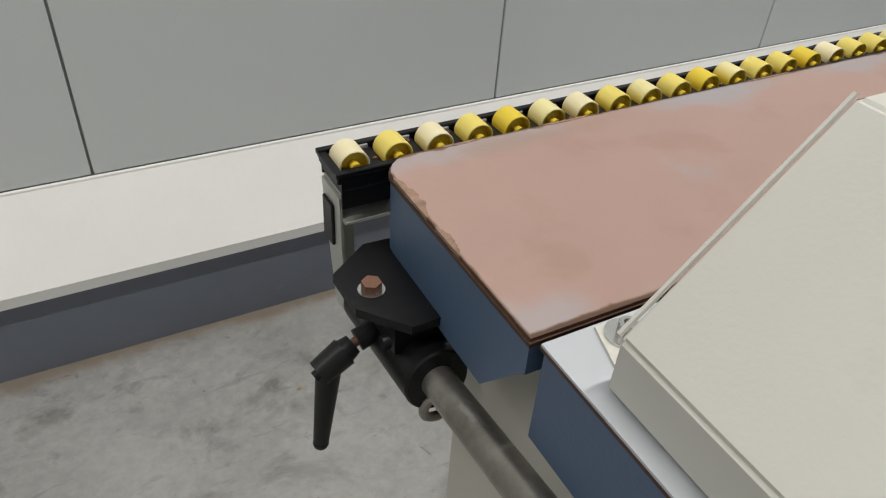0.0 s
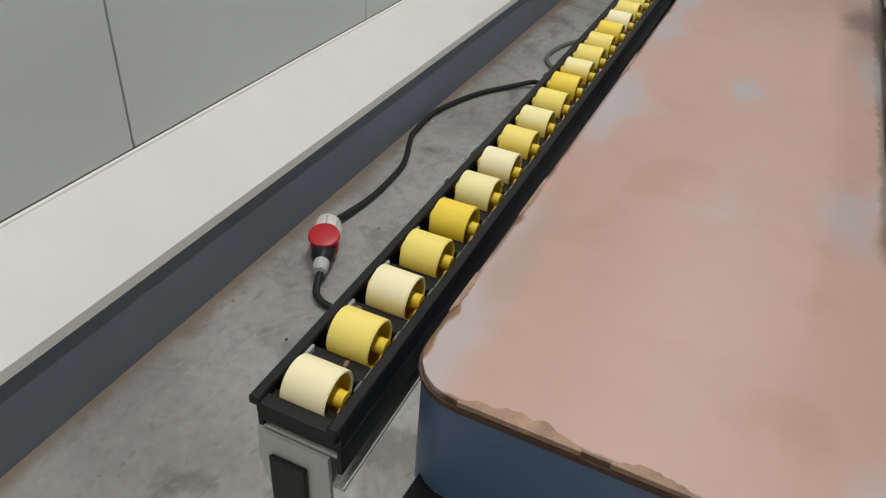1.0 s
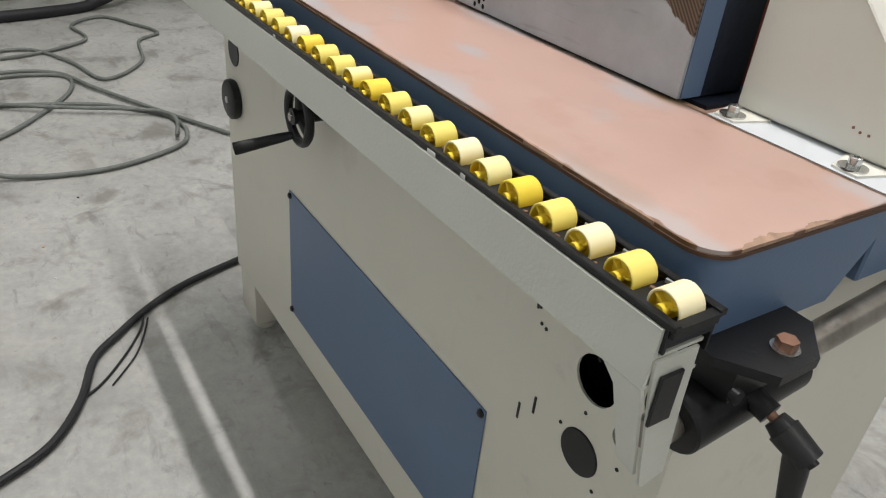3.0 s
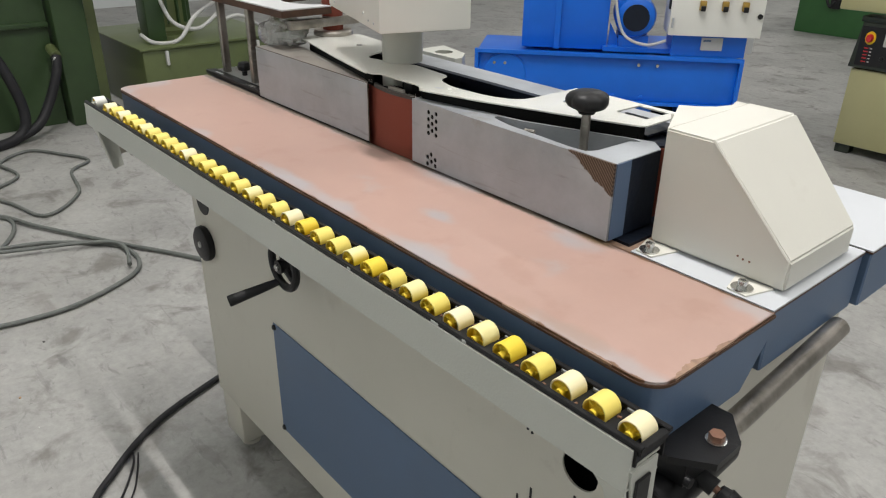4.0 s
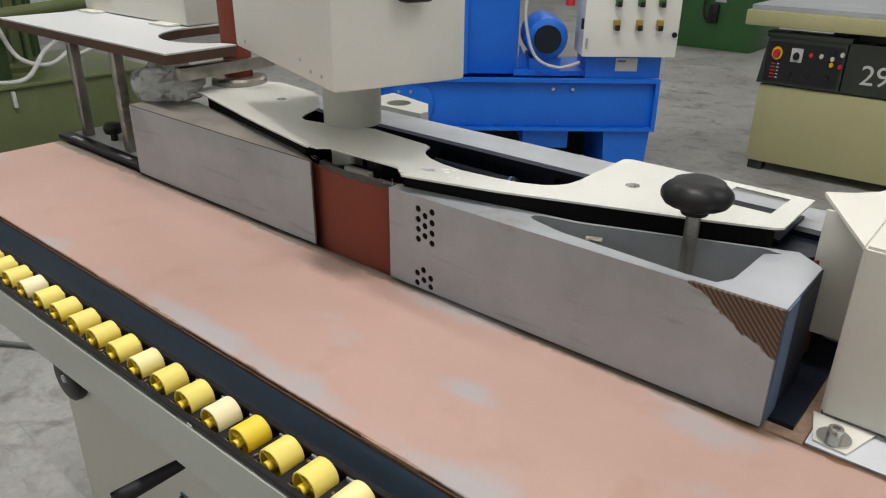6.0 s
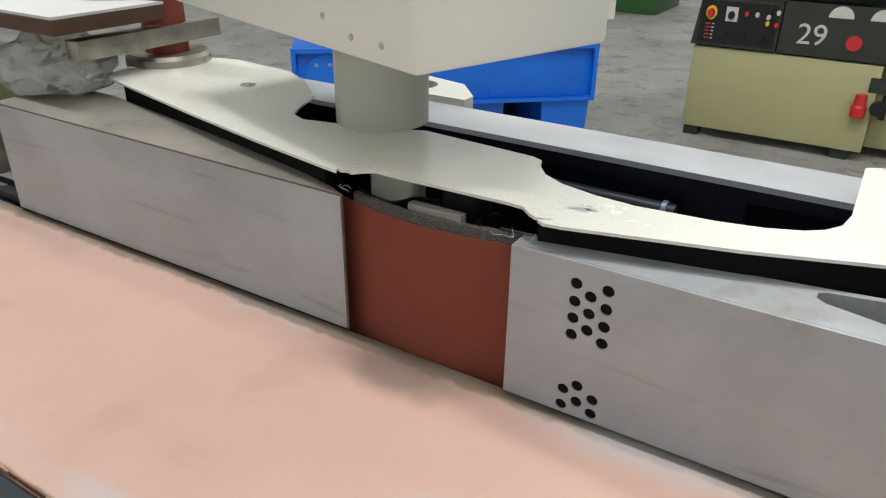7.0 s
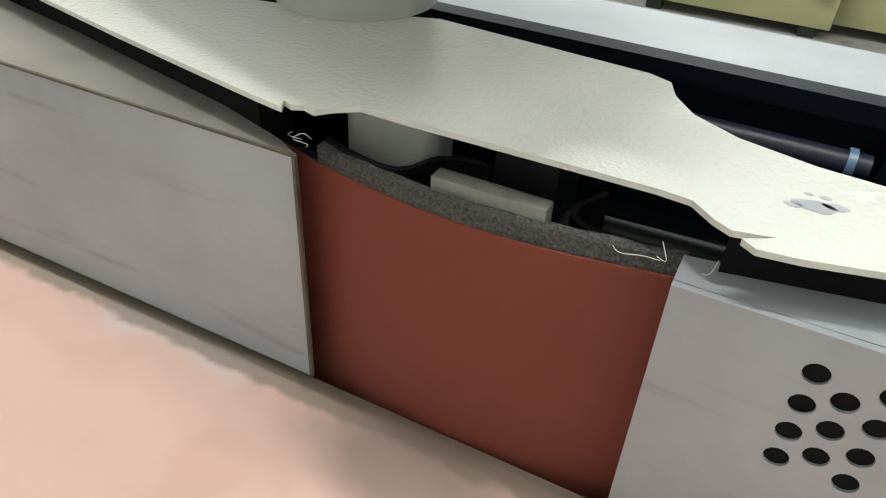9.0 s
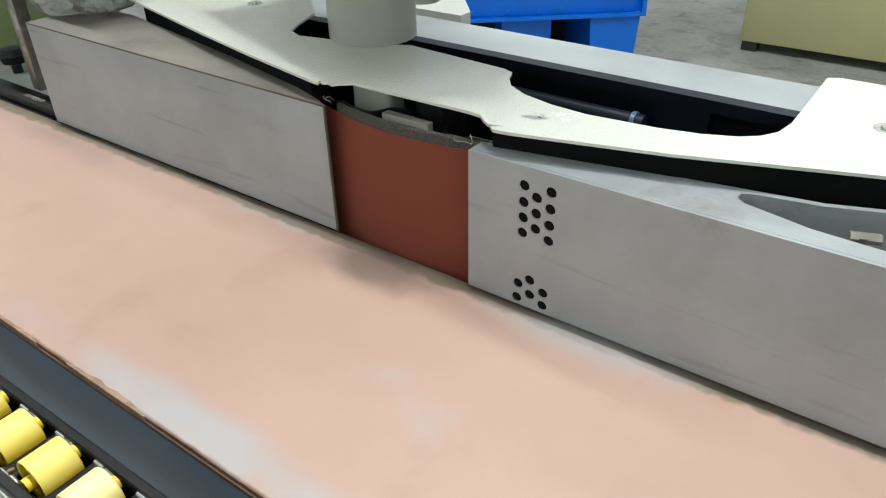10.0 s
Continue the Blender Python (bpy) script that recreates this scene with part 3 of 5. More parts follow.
# work table
R = 0.028
outline = [(0.224, 0.002), (-1.2, 0.002), *arc(-1.2 + R, -0.21 + R, R, 180, 270), *arc(0.224 - R, -0.21 + R, R, 270, 360)]
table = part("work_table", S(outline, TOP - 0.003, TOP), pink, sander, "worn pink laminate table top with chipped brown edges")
grow = 0.0012
part("laminate_edge", S([(x + (grow if x > -0.5 else -grow), y + (grow if y > -0.1 else -grow)) for x, y in outline], TOP - 0.006, TOP - 0.003), brown_edge, table)
bm = bmesh.new()
slab(bm, outline, TOP - 0.03, TOP - 0.006)
cut = [(0.224, -0.042), (-1.2, -0.042), *arc(-1.2 + R, -0.21 + R, R, 180, 270), *arc(0.224 - R, -0.21 + R, R, 270, 360)]
slab(bm, cut, TOP - 0.082, TOP - 0.03)
for v in bm.verts:
    if abs(v.co.y + 0.042) < 1e-4 and v.co.z > TOP - 0.05:
        v.co.y = 0.0
part("skirt", bm, navy, table, "blue-grey table skirt")

random.seed(7)


def chip(cx, cy, along, length, width):
    """A worn bare patch along an edge of the table top."""
    n = 22
    inner, outer = [], []
    for k in range(n + 1):
        f = k / n
        d = width * math.sin(math.pi * f) ** 0.8 * (0.75 + 0.5 * noise.noise(Vector((cx * 40 + k * 0.45, cy * 60, 1.7)))) + 0.0003
        if along == "y":
            outer.append((cx + 0.0006, cy + length * (f - 0.5)))
            inner.append((cx - d, cy + length * (f - 0.5)))
        else:
            outer.append((cx + length * (f - 0.5), cy - 0.0006))
            inner.append((cx + length * (f - 0.5), cy + d))
    part("worn_chip", S(outer + inner[::-1], TOP - 0.0025, TOP + 0.0004), bare_board, table, "bare brown chipped patch")


for spec in ((0.224, -0.155, "y", 0.055, 0.0085), (0.224, -0.098, "y", 0.034, 0.006), (0.155, -0.21, "x", 0.035, 0.003), (0.05, -0.21, "x", 0.05, 0.0025), (-0.2, -0.21, "x", 0.06, 0.002), (-0.52, -0.21, "x", 0.08, 0.003), (-0.62, -0.21, "x", 0.05, 0.002)):
    chip(*spec)

# roller rail in front of the table
RY, RZ = -0.2505, 0.942
LEFT = -1.19
rail = part("roller_rail", B(LEFT, 0.249, RY - 0.0225, RY + 0.0225, 0.9262, 0.9285), black, sander, "black steel roller track with yellow plastic rollers")
for side in (-1, 1):
    bm = bmesh.new()
    y = RY + side * 0.0212
    box(bm, LEFT, 0.249, y - 0.0011, y + 0.0011, 0.922 if side < 0 else 0.911, 0.9445)
    box(bm, LEFT, 0.2535, min(y + side * 0.002, y - side * 0.004), max(y + side * 0.002, y - side * 0.004), 0.9405, 0.9455, bevel=0.0008, seg=1)
    part("side_flange", bm, black, rail)
part("end_lip", B(0.2465, 0.2535, RY - 0.0184, RY + 0.0184, 0.9405, 0.9435), black, rail)
part("end_stop", B(0.2465, 0.249, RY - 0.0212, RY + 0.0212, 0.9287, 0.9404), dark_navy, rail)
prof = [(0, 0.0155), (0.0042, 0.0155), (0.0042, 0.0065), (0.0108, 0.0055), (0.0116, 0.0112), (0.0128, 0.0117), (0.0134, 0.011)]
prof = prof + [(r, -z) for r, z in reversed(prof)]
bm = bmesh.new()
lathe(bm, prof, m=Matrix.Rotation(radians(90), 4, "X"), seg=28)
wheel_me = finish(bm, "roller", 0.45)
wheels = {}
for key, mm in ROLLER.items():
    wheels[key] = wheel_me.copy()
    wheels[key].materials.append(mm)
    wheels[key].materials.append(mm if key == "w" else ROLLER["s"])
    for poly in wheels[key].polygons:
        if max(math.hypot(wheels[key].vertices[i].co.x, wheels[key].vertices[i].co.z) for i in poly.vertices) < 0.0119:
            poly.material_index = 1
rib_bm = bmesh.new()
for k in range(3):
    a = math.tau * k / 3 + 0.3
    box(rib_bm, 0.0035, 0.0112, -0.0009, 0.0009, 0.004, 0.0098, m=Matrix.Rotation(radians(90), 4, "X") @ Matrix.Rotation(a, 4, "Z"))
rib_me = finish(rib_bm, "web")
rib_me.materials.append(ROLLER["s"])


def shared(name, bm, material):
    me = finish(bm, name)
    me.materials.append(material)
    return me


arm_me = {s: shared("axle_arm", B(-0.0035, 0.0035, min(s * 0.0158, s * 0.021), max(s * 0.0158, s * 0.021), -0.0045, 0.002, bevel=0.0012, seg=1), plastic) for s in (-1, 1)}
clip_me = {s: shared("clip", B(-0.0042, 0.0042, min(s * 0.0146, s * 0.0208), max(s * 0.0146, s * 0.0208), -0.006, 0.0006, bevel=0.001, seg=1), pipe_steel) for s in (-1, 1)}
tab_me = {s: shared("tab", B(-0.0042, 0.0042, min(s * 0.0158, s * 0.0196), max(s * 0.0158, s * 0.0196), -0.0065, 0.0012, bevel=0.0006, seg=1), steel) for s in (-1, 1)}
bar_me = shared("cross_bar", B(-0.0062, 0.0062, -0.021, 0.021, -0.0085, -0.0022, bevel=0.0008, seg=1), black)


debris_me = shared("debris", B(-0.0022, 0.0022, -0.0012, 0.0012, -0.0004, 0.0016, bevel=0.0005, seg=1), rust)


def placed(me, name, x, parent=rail):
    o = new(name, me)
    o.location = (x, RY, RZ)
    o.parent = parent
    return o


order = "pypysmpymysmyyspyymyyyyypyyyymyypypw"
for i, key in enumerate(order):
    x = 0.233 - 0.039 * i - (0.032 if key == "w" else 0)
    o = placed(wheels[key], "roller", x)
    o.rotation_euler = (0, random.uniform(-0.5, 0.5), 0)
    w = new("web", rib_me)
    w.parent = o
    for s in (-1, 1):
        placed(arm_me[s], "axle_arm", x)
        placed(clip_me[s], "clip", x - 0.0105)
        placed(tab_me[s], "tab", x - 0.0192)
    placed(bar_me, "cross_bar", x - 0.0198)
    if i == 0:
        placed(bar_me, "cross_bar", x + 0.0125)
    dust = new("debris", debris_me)
    dust.location, dust.parent = (x - 0.0198 + random.uniform(-0.002, 0.002), RY + random.uniform(-0.014, 0.012), RZ - 0.0022), rail
    dust.rotation_euler = (0, 0, random.uniform(0, 3))
for sx in (0.171, -0.31, -0.82):
    part("rail_screw", C((sx, RY, 0.932), (sx, RY, 0.9385), 0.004, seg=6), rust, rail)
for wx, wl in ((-0.012, 0.006), (-0.175, 0.003), (0.035, 0.003), (-0.36, 0.003)):
    part("paint_scrape", B(wx - wl, wx + wl, RY - 0.0252, RY - 0.0246, 0.9412, 0.945), grey_plastic, rail)
SKEW = Matrix.Translation((0.233, -0.248, 0)) @ Matrix.Rotation(radians(0.6), 4, "Z") @ Matrix.Translation((-0.233, 0.2505, 0))
rail.matrix_basis = SKEW
# folded beam and end legs under the rail
YF, YO = RY - 0.0245, RY - 0.0275
PROFILE = Matrix(((0, 0, 1, 0), (1, 0, 0, 0), (0, 1, 0, 0), (0, 0, 0, 1)))
bm = bmesh.new()
slab(bm, [(YF, 0.9395), (YF, 0.929), (YO, 0.894), (RY + 0.0215, 0.894), (RY + 0.0215, 0.8965), (YO + 0.003, 0.8965), (YF + 0.0025, 0.917), (RY + 0.0215, 0.917), (RY + 0.0215, 0.9195), (YF + 0.0025, 0.9195), (YF + 0.0025, 0.9395)], LEFT, 0.246, m=PROFILE)
beam = part("rail_beam", bm, pale_green, sander, "pale grey-green folded rail beam")
beam.matrix_basis = SKEW
part("end_plug", B(0.2486, 0.2515, YO + 0.01, YO + 0.031, 0.862, 0.904, bevel=0.001, seg=1), plastic, beam, "black plastic end plug")
for ax, s in ((0.246, 1), (LEFT + 0.04, -1)):
    bm = bmesh.new()
    # front leg leaning inwards, and its folded end flange
    slab(bm, [(ax, 0.8938), (ax - s * 0.034, 0.8938), (ax - s * 0.024, 0.88), (ax - s * 0.018, 0.81), (ax - s * 0.002, 0.806)], -YO - 0.003, -YO, m=UPRIGHT)
    for v in bm.verts:
        v.co.y += 0.25 * max(0.0, 0.8938 - v.co.z)
    fl = [(YO + 0.006, 0.894), (YO + 0.026, 0.798), (YO + 0.03, 0.794), (YO + 0.05, 0.8), (YO + 0.044, 0.87), (YO + 0.042, 0.9165), (YF, 0.9165)]
    slab(bm, fl, ax + (0.0002 if s > 0 else -0.0025), ax + (0.0025 if s > 0 else -0.0002), m=PROFILE)
    part("end_leg", bm, pale_green, beam)

# pipe, clamp and lever at the right end
PX, PZ = 0.231, 0.85
for px in (PX, -1.2):
    pipe = part("support_pipe", C((px, -0.235, PZ - 0.027), (px, 0.185, PZ + 0.024), 0.0135, seg=24), pipe_steel, sander, "worn bare steel support pipe")
    part("pipe_cap", Lt([(0, 0.004), (0.009, 0.003), (0.0125, 0)], m=Matrix.Translation((px, 0.185, PZ + 0.024)) @ Matrix.Rotation(radians(-90), 4, "X"), seg=20), plastic, pipe)
    clamp = part("clamp_sleeve", Lt([(0.0137, 0), (0.025, 0), (0.0265, 0.002), (0.0265, 0.123), (0.025, 0.125), (0.0137, 0.125)], m=Matrix.Translation((px, -0.085, PZ - 0.009)) @ Matrix.Rotation(radians(97), 4, "X"), seg=32), black, sander, "black painted clamp sleeve")
    bm = bmesh.new()
    sgn = 1 if px > 0 else -1
    pts = [(-0.028, -0.1), (-0.028, -0.2), (0.01, -0.202), (0.046, -0.176), (0.045, -0.133), (0.016, -0.099)]
    slab(bm, [(px + sgn * u, v) for u, v in pts], PZ + 0.0325, PZ + 0.0405)
    box(bm, px - 0.024, px + 0.024, -0.19, -0.11, PZ + 0.005, PZ + 0.0325)
    part("bracket_plate", bm, black, clamp)
    for by in (-0.112, -0.195):
        part("set_screw", C((px + sgn * 0.028, by, PZ + 0.02), (px + sgn * 0.034, by, PZ + 0.02), 0.0055, seg=12), black, clamp)
    bm = bmesh.new()
    cyl(bm, (px + sgn * 0.0265, -0.147, PZ + 0.0405), (px + sgn * 0.0265, -0.147, PZ + 0.042), 0.0105, seg=24)
    part("washer", bm, chrome, clamp)
    bm = bmesh.new()
    cyl(bm, (px + sgn * 0.0265, -0.147, PZ + 0.042), (px + sgn * 0.0265, -0.147, PZ + 0.049), 0.0078, seg=6)
    part("hex_bolt", bm, rust, clamp, "rusty hexagon bolt")
    bm = bmesh.new()
    sweep(bm, [(px + 0.001 + 0.0115 * math.cos(a), -0.082, PZ - 0.033 + 0.0115 * math.sin(a)) for a in [math.tau * i / 20 for i in range(20)]], 0.004, seg=8, close=True)
    part("ring_nut", bm, pipe_steel, clamp)
# adjustable lever
h0, h1 = Vector((0.272, -0.15, 0.838)), Vector((0.303, -0.145, 0.823))
bm = bmesh.new()
cyl(bm, (0.25, -0.152, 0.845), h0 - (h1 - h0) * 0.12, 0.0095, seg=18)
part("lever_boss", bm, black, sander)
part("stud", C(h0 - (h1 - h0) * 0.3, h0 + (h1 - h0) * 0.05, 0.004, seg=12), rust, sander)
bm = bmesh.new()
cyl(bm, h0, h0 + (h1 - h0) * 0.25, 0.0085, 0.0105, seg=18)
cyl(bm, h0 + (h1 - h0) * 0.25, h1, 0.0122, 0.011, seg=20)
e0 = h0 + (h1 - h0) * 0.7
e1 = Vector((0.306, -0.142, 0.744))
cyl(bm, e0, e1, 0.0105, 0.0065, seg=16)
bmesh.ops.create_uvsphere(bm, u_segments=14, v_segments=8, radius=0.007, matrix=Matrix.Translation(e1))
lever = part("clamping_lever", bm, plastic, sander, "black clamping lever hanging down")
part("lever_screw", C(h1, h1 + (h1 - h0) * 0.12, 0.0045, seg=12), plastic, lever)

# rear slabs that carry the hood
for y0, y1, xl, xr in ((0.008, 0.238, 0.032, 0.219), (0.246, 0.445, -0.02, 0.226)):
    sl = part("rear_slab", B(xl, xr, y0, y1, TOP - 0.082, TOP - 0.0055, bevel=0.002, seg=1), navy, sander, "blue-grey rear table slab")
    part("slab_top", B(xl, xr + 0.001, y0 - 0.001, y1 + 0.001, TOP - 0.003, TOP - 0.001), mat("pale_grey_laminate", (0.55, 0.57, 0.6), 0.4, var=0.04, scale=5), sl)
    part("slab_edge", B(xl, xr + 0.0012, y0 - 0.0012, y1 + 0.0012, TOP - 0.0055, TOP - 0.003), brown_edge, sl)

part("dusty_bed", B(-0.02, 0.0305, 0.004, 0.2, TOP - 0.06, TOP - 0.004), bare_board, sander, "brown dusty bed beside the fence")

# hood over the right drum
bm = bmesh.new()
slab(bm, [(0.03, 0.05), (0.2085, 0.05), (0.2085, 0.213), (0.1, 0.24), (0.03, 0.24)], TOP + 0.001, 1.109)
bmesh.ops.bisect_plane(bm, geom=bm.verts[:] + bm.edges[:] + bm.faces[:], plane_co=(0.095, 0, 1.109), plane_no=(0.112, 0, 0.114), clear_outer=True)
bmesh.ops.holes_fill(bm, edges=[e for e in bm.edges if len(e.link_faces) == 1])
bmesh.ops.remove_doubles(bm, verts=bm.verts[:], dist=1e-5)
bmesh.ops.dissolve_limit(bm, angle_limit=0.02, verts=bm.verts[:], edges=bm.edges[:])
bmesh.ops.bevel(bm, geom=[e for e in bm.edges if e.calc_face_angle(0) > 0.4], offset=0.0025, segments=2, affect="EDGES")
hood = part("drum_hood", bm, cream, sander, "cream painted sheet steel drum hood")
part("hood_lip", S([(0.0302, 0.052), (0.0302, 0.236), (0.013, 0.238), (0.02, 0.215), (0.012, 0.19), (-0.004, 0.172), (-0.024, 0.157)], 1.105, 1.1082), cream, hood)
part("inner_panel", B(-0.014, 0.0295, 0.125, 0.128, TOP + 0.03, 1.104, bevel=0.001), cream, hood)
for lx in (0.048, 0.173):
    part("hood_lug", S([(lx - 0.022, 0.0502), (lx - 0.012, 0.012), (lx + 0.012, 0.01), (lx + 0.024, 0.0502)], TOP - 0.001, TOP + 0.0012), cream, hood)
for a, b in (((0.0945, 1.1095), (0.2075, 0.998)),):
    bm = bmesh.new()
    sweep(bm, [(a[0], 0.0485, a[1]), (b[0], 0.0485, b[1])], 0.0018, seg=6)
    part("hood_seam", bm, cream, hood)
for bx, by in ((0.048, 0.023), (0.173, 0.023)):
    bm = bmesh.new()
    lathe(bm, [(0.004, 0.0012), (0.0125, 0.0012), (0.0125, 0.003), (0.004, 0.003)], m=Matrix.Translation((bx, by, TOP)), seg=24)
    bolt = part("hood_bolt", bm, chrome, hood, "zinc socket bolt with washer")
    part("bolt_head", Lt([(0, 0.008), (0.0028, 0.008), (0.0028, 0.0115), (0.0052, 0.0115), (0.0056, 0.011), (0.0056, 0.003)], m=Matrix.Translation((bx, by, TOP)), seg=20), chrome, bolt)
for hx, hz in ((0.155, 0.982), (0.163, 0.982), (0.148, 0.984)):
    part("rivet_hole", Lt([(0, 0.0008), (0.0013, 0.0006), (0.0014, 0)], m=Matrix.Translation((hx, 0.0497, hz)) @ RX, seg=8), rust, hood)

# fences
FZ0, FZ1 = TOP + 0.003, 1.066
fr = [(-0.398, 0.0), (0.0, 0.0), (0.0, 0.092), (-0.024, 0.112), (-0.2, 0.047), (-0.398, 0.013)]
pocket = [(-0.241, 0.0275), (-0.236, 0.0235), (-0.2, 0.015), (-0.08, 0.008), (-0.056, 0.01), (-0.048, 0.025), (-0.046, 0.088), (-0.034, 0.098), (-0.05, 0.1), (-0.16, 0.058), (-0.2, 0.043), (-0.236, 0.036), (-0.241, 0.033)]
fence = part("right_fence", S(fr, FZ0, FZ1, [pocket]), fence_steel, sander, "ground iron fence with a bare brown corner")
part("pocket_floor", B(-0.22, -0.05, 0.012, 0.06, FZ0, FZ0 + 0.03), pale_green, fence)
PERF = [(x, z) for x, zs in ((-0.357, (1.053, 1.0415, 1.0305, 1.0195)), (-0.348, (1.047, 1.036, 1.025)), (-0.3385, (1.0535, 1.042, 1.0305, 1.0195))) for z in zs]
PERF += [(-0.3585, 0.98), (-0.35, 0.9855), (-0.34, 0.979), (-0.3495, 0.974), (-0.359, 0.9685), (-0.34, 0.969)]
bm = bmesh.new()
slab(bm, [(-0.398, FZ0), (0.0, FZ0), (0.0, FZ1), (-0.398, FZ1)], 0.0003, 0.0028, [ring(x, z, 0.0036, 14) for x, z in PERF], m=UPRIGHT)
face = part("fence_face", bm, fence_steel, fence)
# black discs paint in the shade that deeper drilled holes would have
for x, z in PERF:
    part("drilled_hole_shade", C((x, -0.0012, z), (x, -0.0018, z), 0.0042, seg=14), foam_hole_black, face)
part("fence_end", B(0.0003, 0.0014, 0.001, 0.03, FZ0, FZ1 - 0.001), navy, fence)
# rear of the fence end: shade beside the hood put into its colour
part("fence_end_shade", B(0.0003, 0.0012, 0.0302, 0.091, FZ0, FZ1 - 0.001), dark_navy, fence)
fl = [(-0.93, 0.0), (-0.5255, 0.0), (-0.5245, 0.0006), (-0.5245, 0.0012), (-0.537, 0.0075), (-0.6, 0.027), (-0.86, 0.075), (-0.93, 0.075)]
lf = part("left_fence", S(fl, FZ0, FZ1 + 0.0006), steel, sander, "ground iron fence with a stained top")
part("stained_top", S([(x, y + (0.0006 if y < 0.001 else -0.0006)) for x, y in fl], FZ1 + 0.0006, FZ1 + 0.0012), dirty_steel, lf)
part("worn_edge", B(-0.5256, -0.5243, -0.0003, 0.0013, FZ0, FZ1 + 0.0004), rusty_edge, lf)
part("worn_edge", B(-0.93, -0.5255, -0.0003, 0.0008, FZ1, FZ1 + 0.001), rusty_edge, lf)

# clamp knob of the right fence
k0 = Vector((-0.1, 0.06, 0.99))
stud2 = part("knob_stud", C(k0, (k0.x, k0.y, 1.098), 0.0062, seg=16), pipe_steel, sander)
bm = bmesh.new()
prof = []
n = 60
for j, (rr, zz) in enumerate([(0.0, 0.0), (0.011, 0.0), (0.0125, 0.004), (0.0205, 0.0065), (0.0262, 0.0098), (0.0295, 0.0145), (0.0302, 0.0185), (0.029, 0.0225), (0.0255, 0.0263), (0.019, 0.0292), (0.01, 0.0308), (0.0, 0.0312)]):
    prof.append((rr, zz))
lathe(bm, prof, m=None, seg=n)
for v in bm.verts:
    r = math.hypot(v.co.x, v.co.y)
    if r > 0.02:
        a = math.atan2(v.co.y, v.co.x)
        k = 1 - 0.13 * (0.5 - 0.5 * math.cos(5 * a)) ** 2
        v.co.x, v.co.y = v.co.x * k, v.co.y * k
bmesh.ops.translate(bm, verts=bm.verts[:], vec=(k0.x, k0.y, 1.097))
part("star_knob", bm, plastic, stud2, "black star knob")
bm = bmesh.new()
cyl(bm, (-0.178, 0.034, FZ0 + 0.02), (-0.178, 0.034, 1.06), 0.0038, seg=10)
cyl(bm, (-0.184, 0.032, 1.058), (-0.17, 0.037, 1.058), 0.0036, seg=10)
part("pin", bm, pipe_steel, fence)

# abrasive belt round its drums
front = [(-0.525 + 0.128 * i / 12, 0.0125 - 0.0085 * math.sin(math.pi * i / 12)) for i in range(13)]
loop = list(reversed(arc(-0.85, 0.142, 0.036, 180, 255, 5)))[::-1] + [(-0.7, 0.062)] + front + [(-0.2, 0.062), (-0.05, 0.108)] + arc(-0.04, 0.142, 0.035, -75, 20, 6)


def band(bm, pts, z0, z1, close=True):
    lo, hi = [bm.verts.new((x, y, z0)) for x, y in pts], [bm.verts.new((x, y, z1)) for x, y in pts]
    m = len(pts)
    for i in range(m if close else m - 1):
        j = (i + 1) % m
        bm.faces.new((lo[i], lo[j], hi[j], hi[i]))


bm = bmesh.new()
band(bm, loop, TOP - 0.045, 1.058, False)
belt = part("sanding_belt", bm, abrasive, sander, "red-brown abrasive belt")
solid = belt.modifiers.new("thickness", "SOLIDIFY")
solid.thickness, solid.offset = 0.0012, -1
bm = bmesh.new()
rim = [(x, y + 0.0008) for x, y in front] + [(x, y + 0.0048) for x, y in reversed(front)]
slab(bm, rim, 1.0575, 1.0648)
for v in bm.verts:
    if v.co.z > 1.06:
        v.co.z += random.uniform(-0.0008, 0.0008)
part("pad_edge", bm, graphite, belt, "frayed graphite pad edge")
shoe = part("pad_shoe", B(-0.52, -0.415, 0.012, 0.05, TOP + 0.01, 1.045), dark_navy, sander)
part("pad_bar", B(-0.478, -0.4385, 0.0085, 0.0155, 1.05, 1.0695, bevel=0.0008), bar_steel, shoe, "worn bare steel bar with rust on its edge")
part("guide_casting", B(-0.526, -0.488, 0.03, 0.05, 1.02, 1.0805, bevel=0.006, seg=4), pale_green, shoe, "pale grey-green cast guide")
part("pad_block", B(-0.466, -0.443, 0.032, 0.06, 1.04, 1.074, bevel=0.001), plastic, shoe)
def strip(pts, half):
    """Outline of a bent flat strip seen from above."""
    pts = [Vector((p[0], p[1], 0)) for p in spline([(x, y, 0) for x, y in pts], 6)]
    left, right = [], []
    for k, p in enumerate(pts):
        d = (pts[min(k + 1, len(pts) - 1)] - pts[max(k - 1, 0)]).normalized()
        left.append((p.x - d.y * half, p.y + d.x * half))
        right.append((p.x + d.y * half, p.y - d.x * half))
    return left + right[::-1]


SPRING_IN = [(-0.524, 0.0185), (-0.512, 0.0145), (-0.502, 0.0125), (-0.494, 0.0125), (-0.489, 0.0165), (-0.485, 0.0255), (-0.48, 0.029), (-0.468, 0.031)]
SPRING_OUT = [(-0.397, 0.0175), (-0.41, 0.0148), (-0.423, 0.0145), (-0.431, 0.017), (-0.434, 0.0235), (-0.431, 0.031), (-0.428, 0.038)]
part("pad_spring", S(strip(SPRING_IN, 0.0011), 1.03, 1.0655), black, shoe, "black bent spring strip")
part("pad_spring", S(strip(SPRING_OUT, 0.0011), 1.03, 1.064), black, shoe, "black bent spring strip")
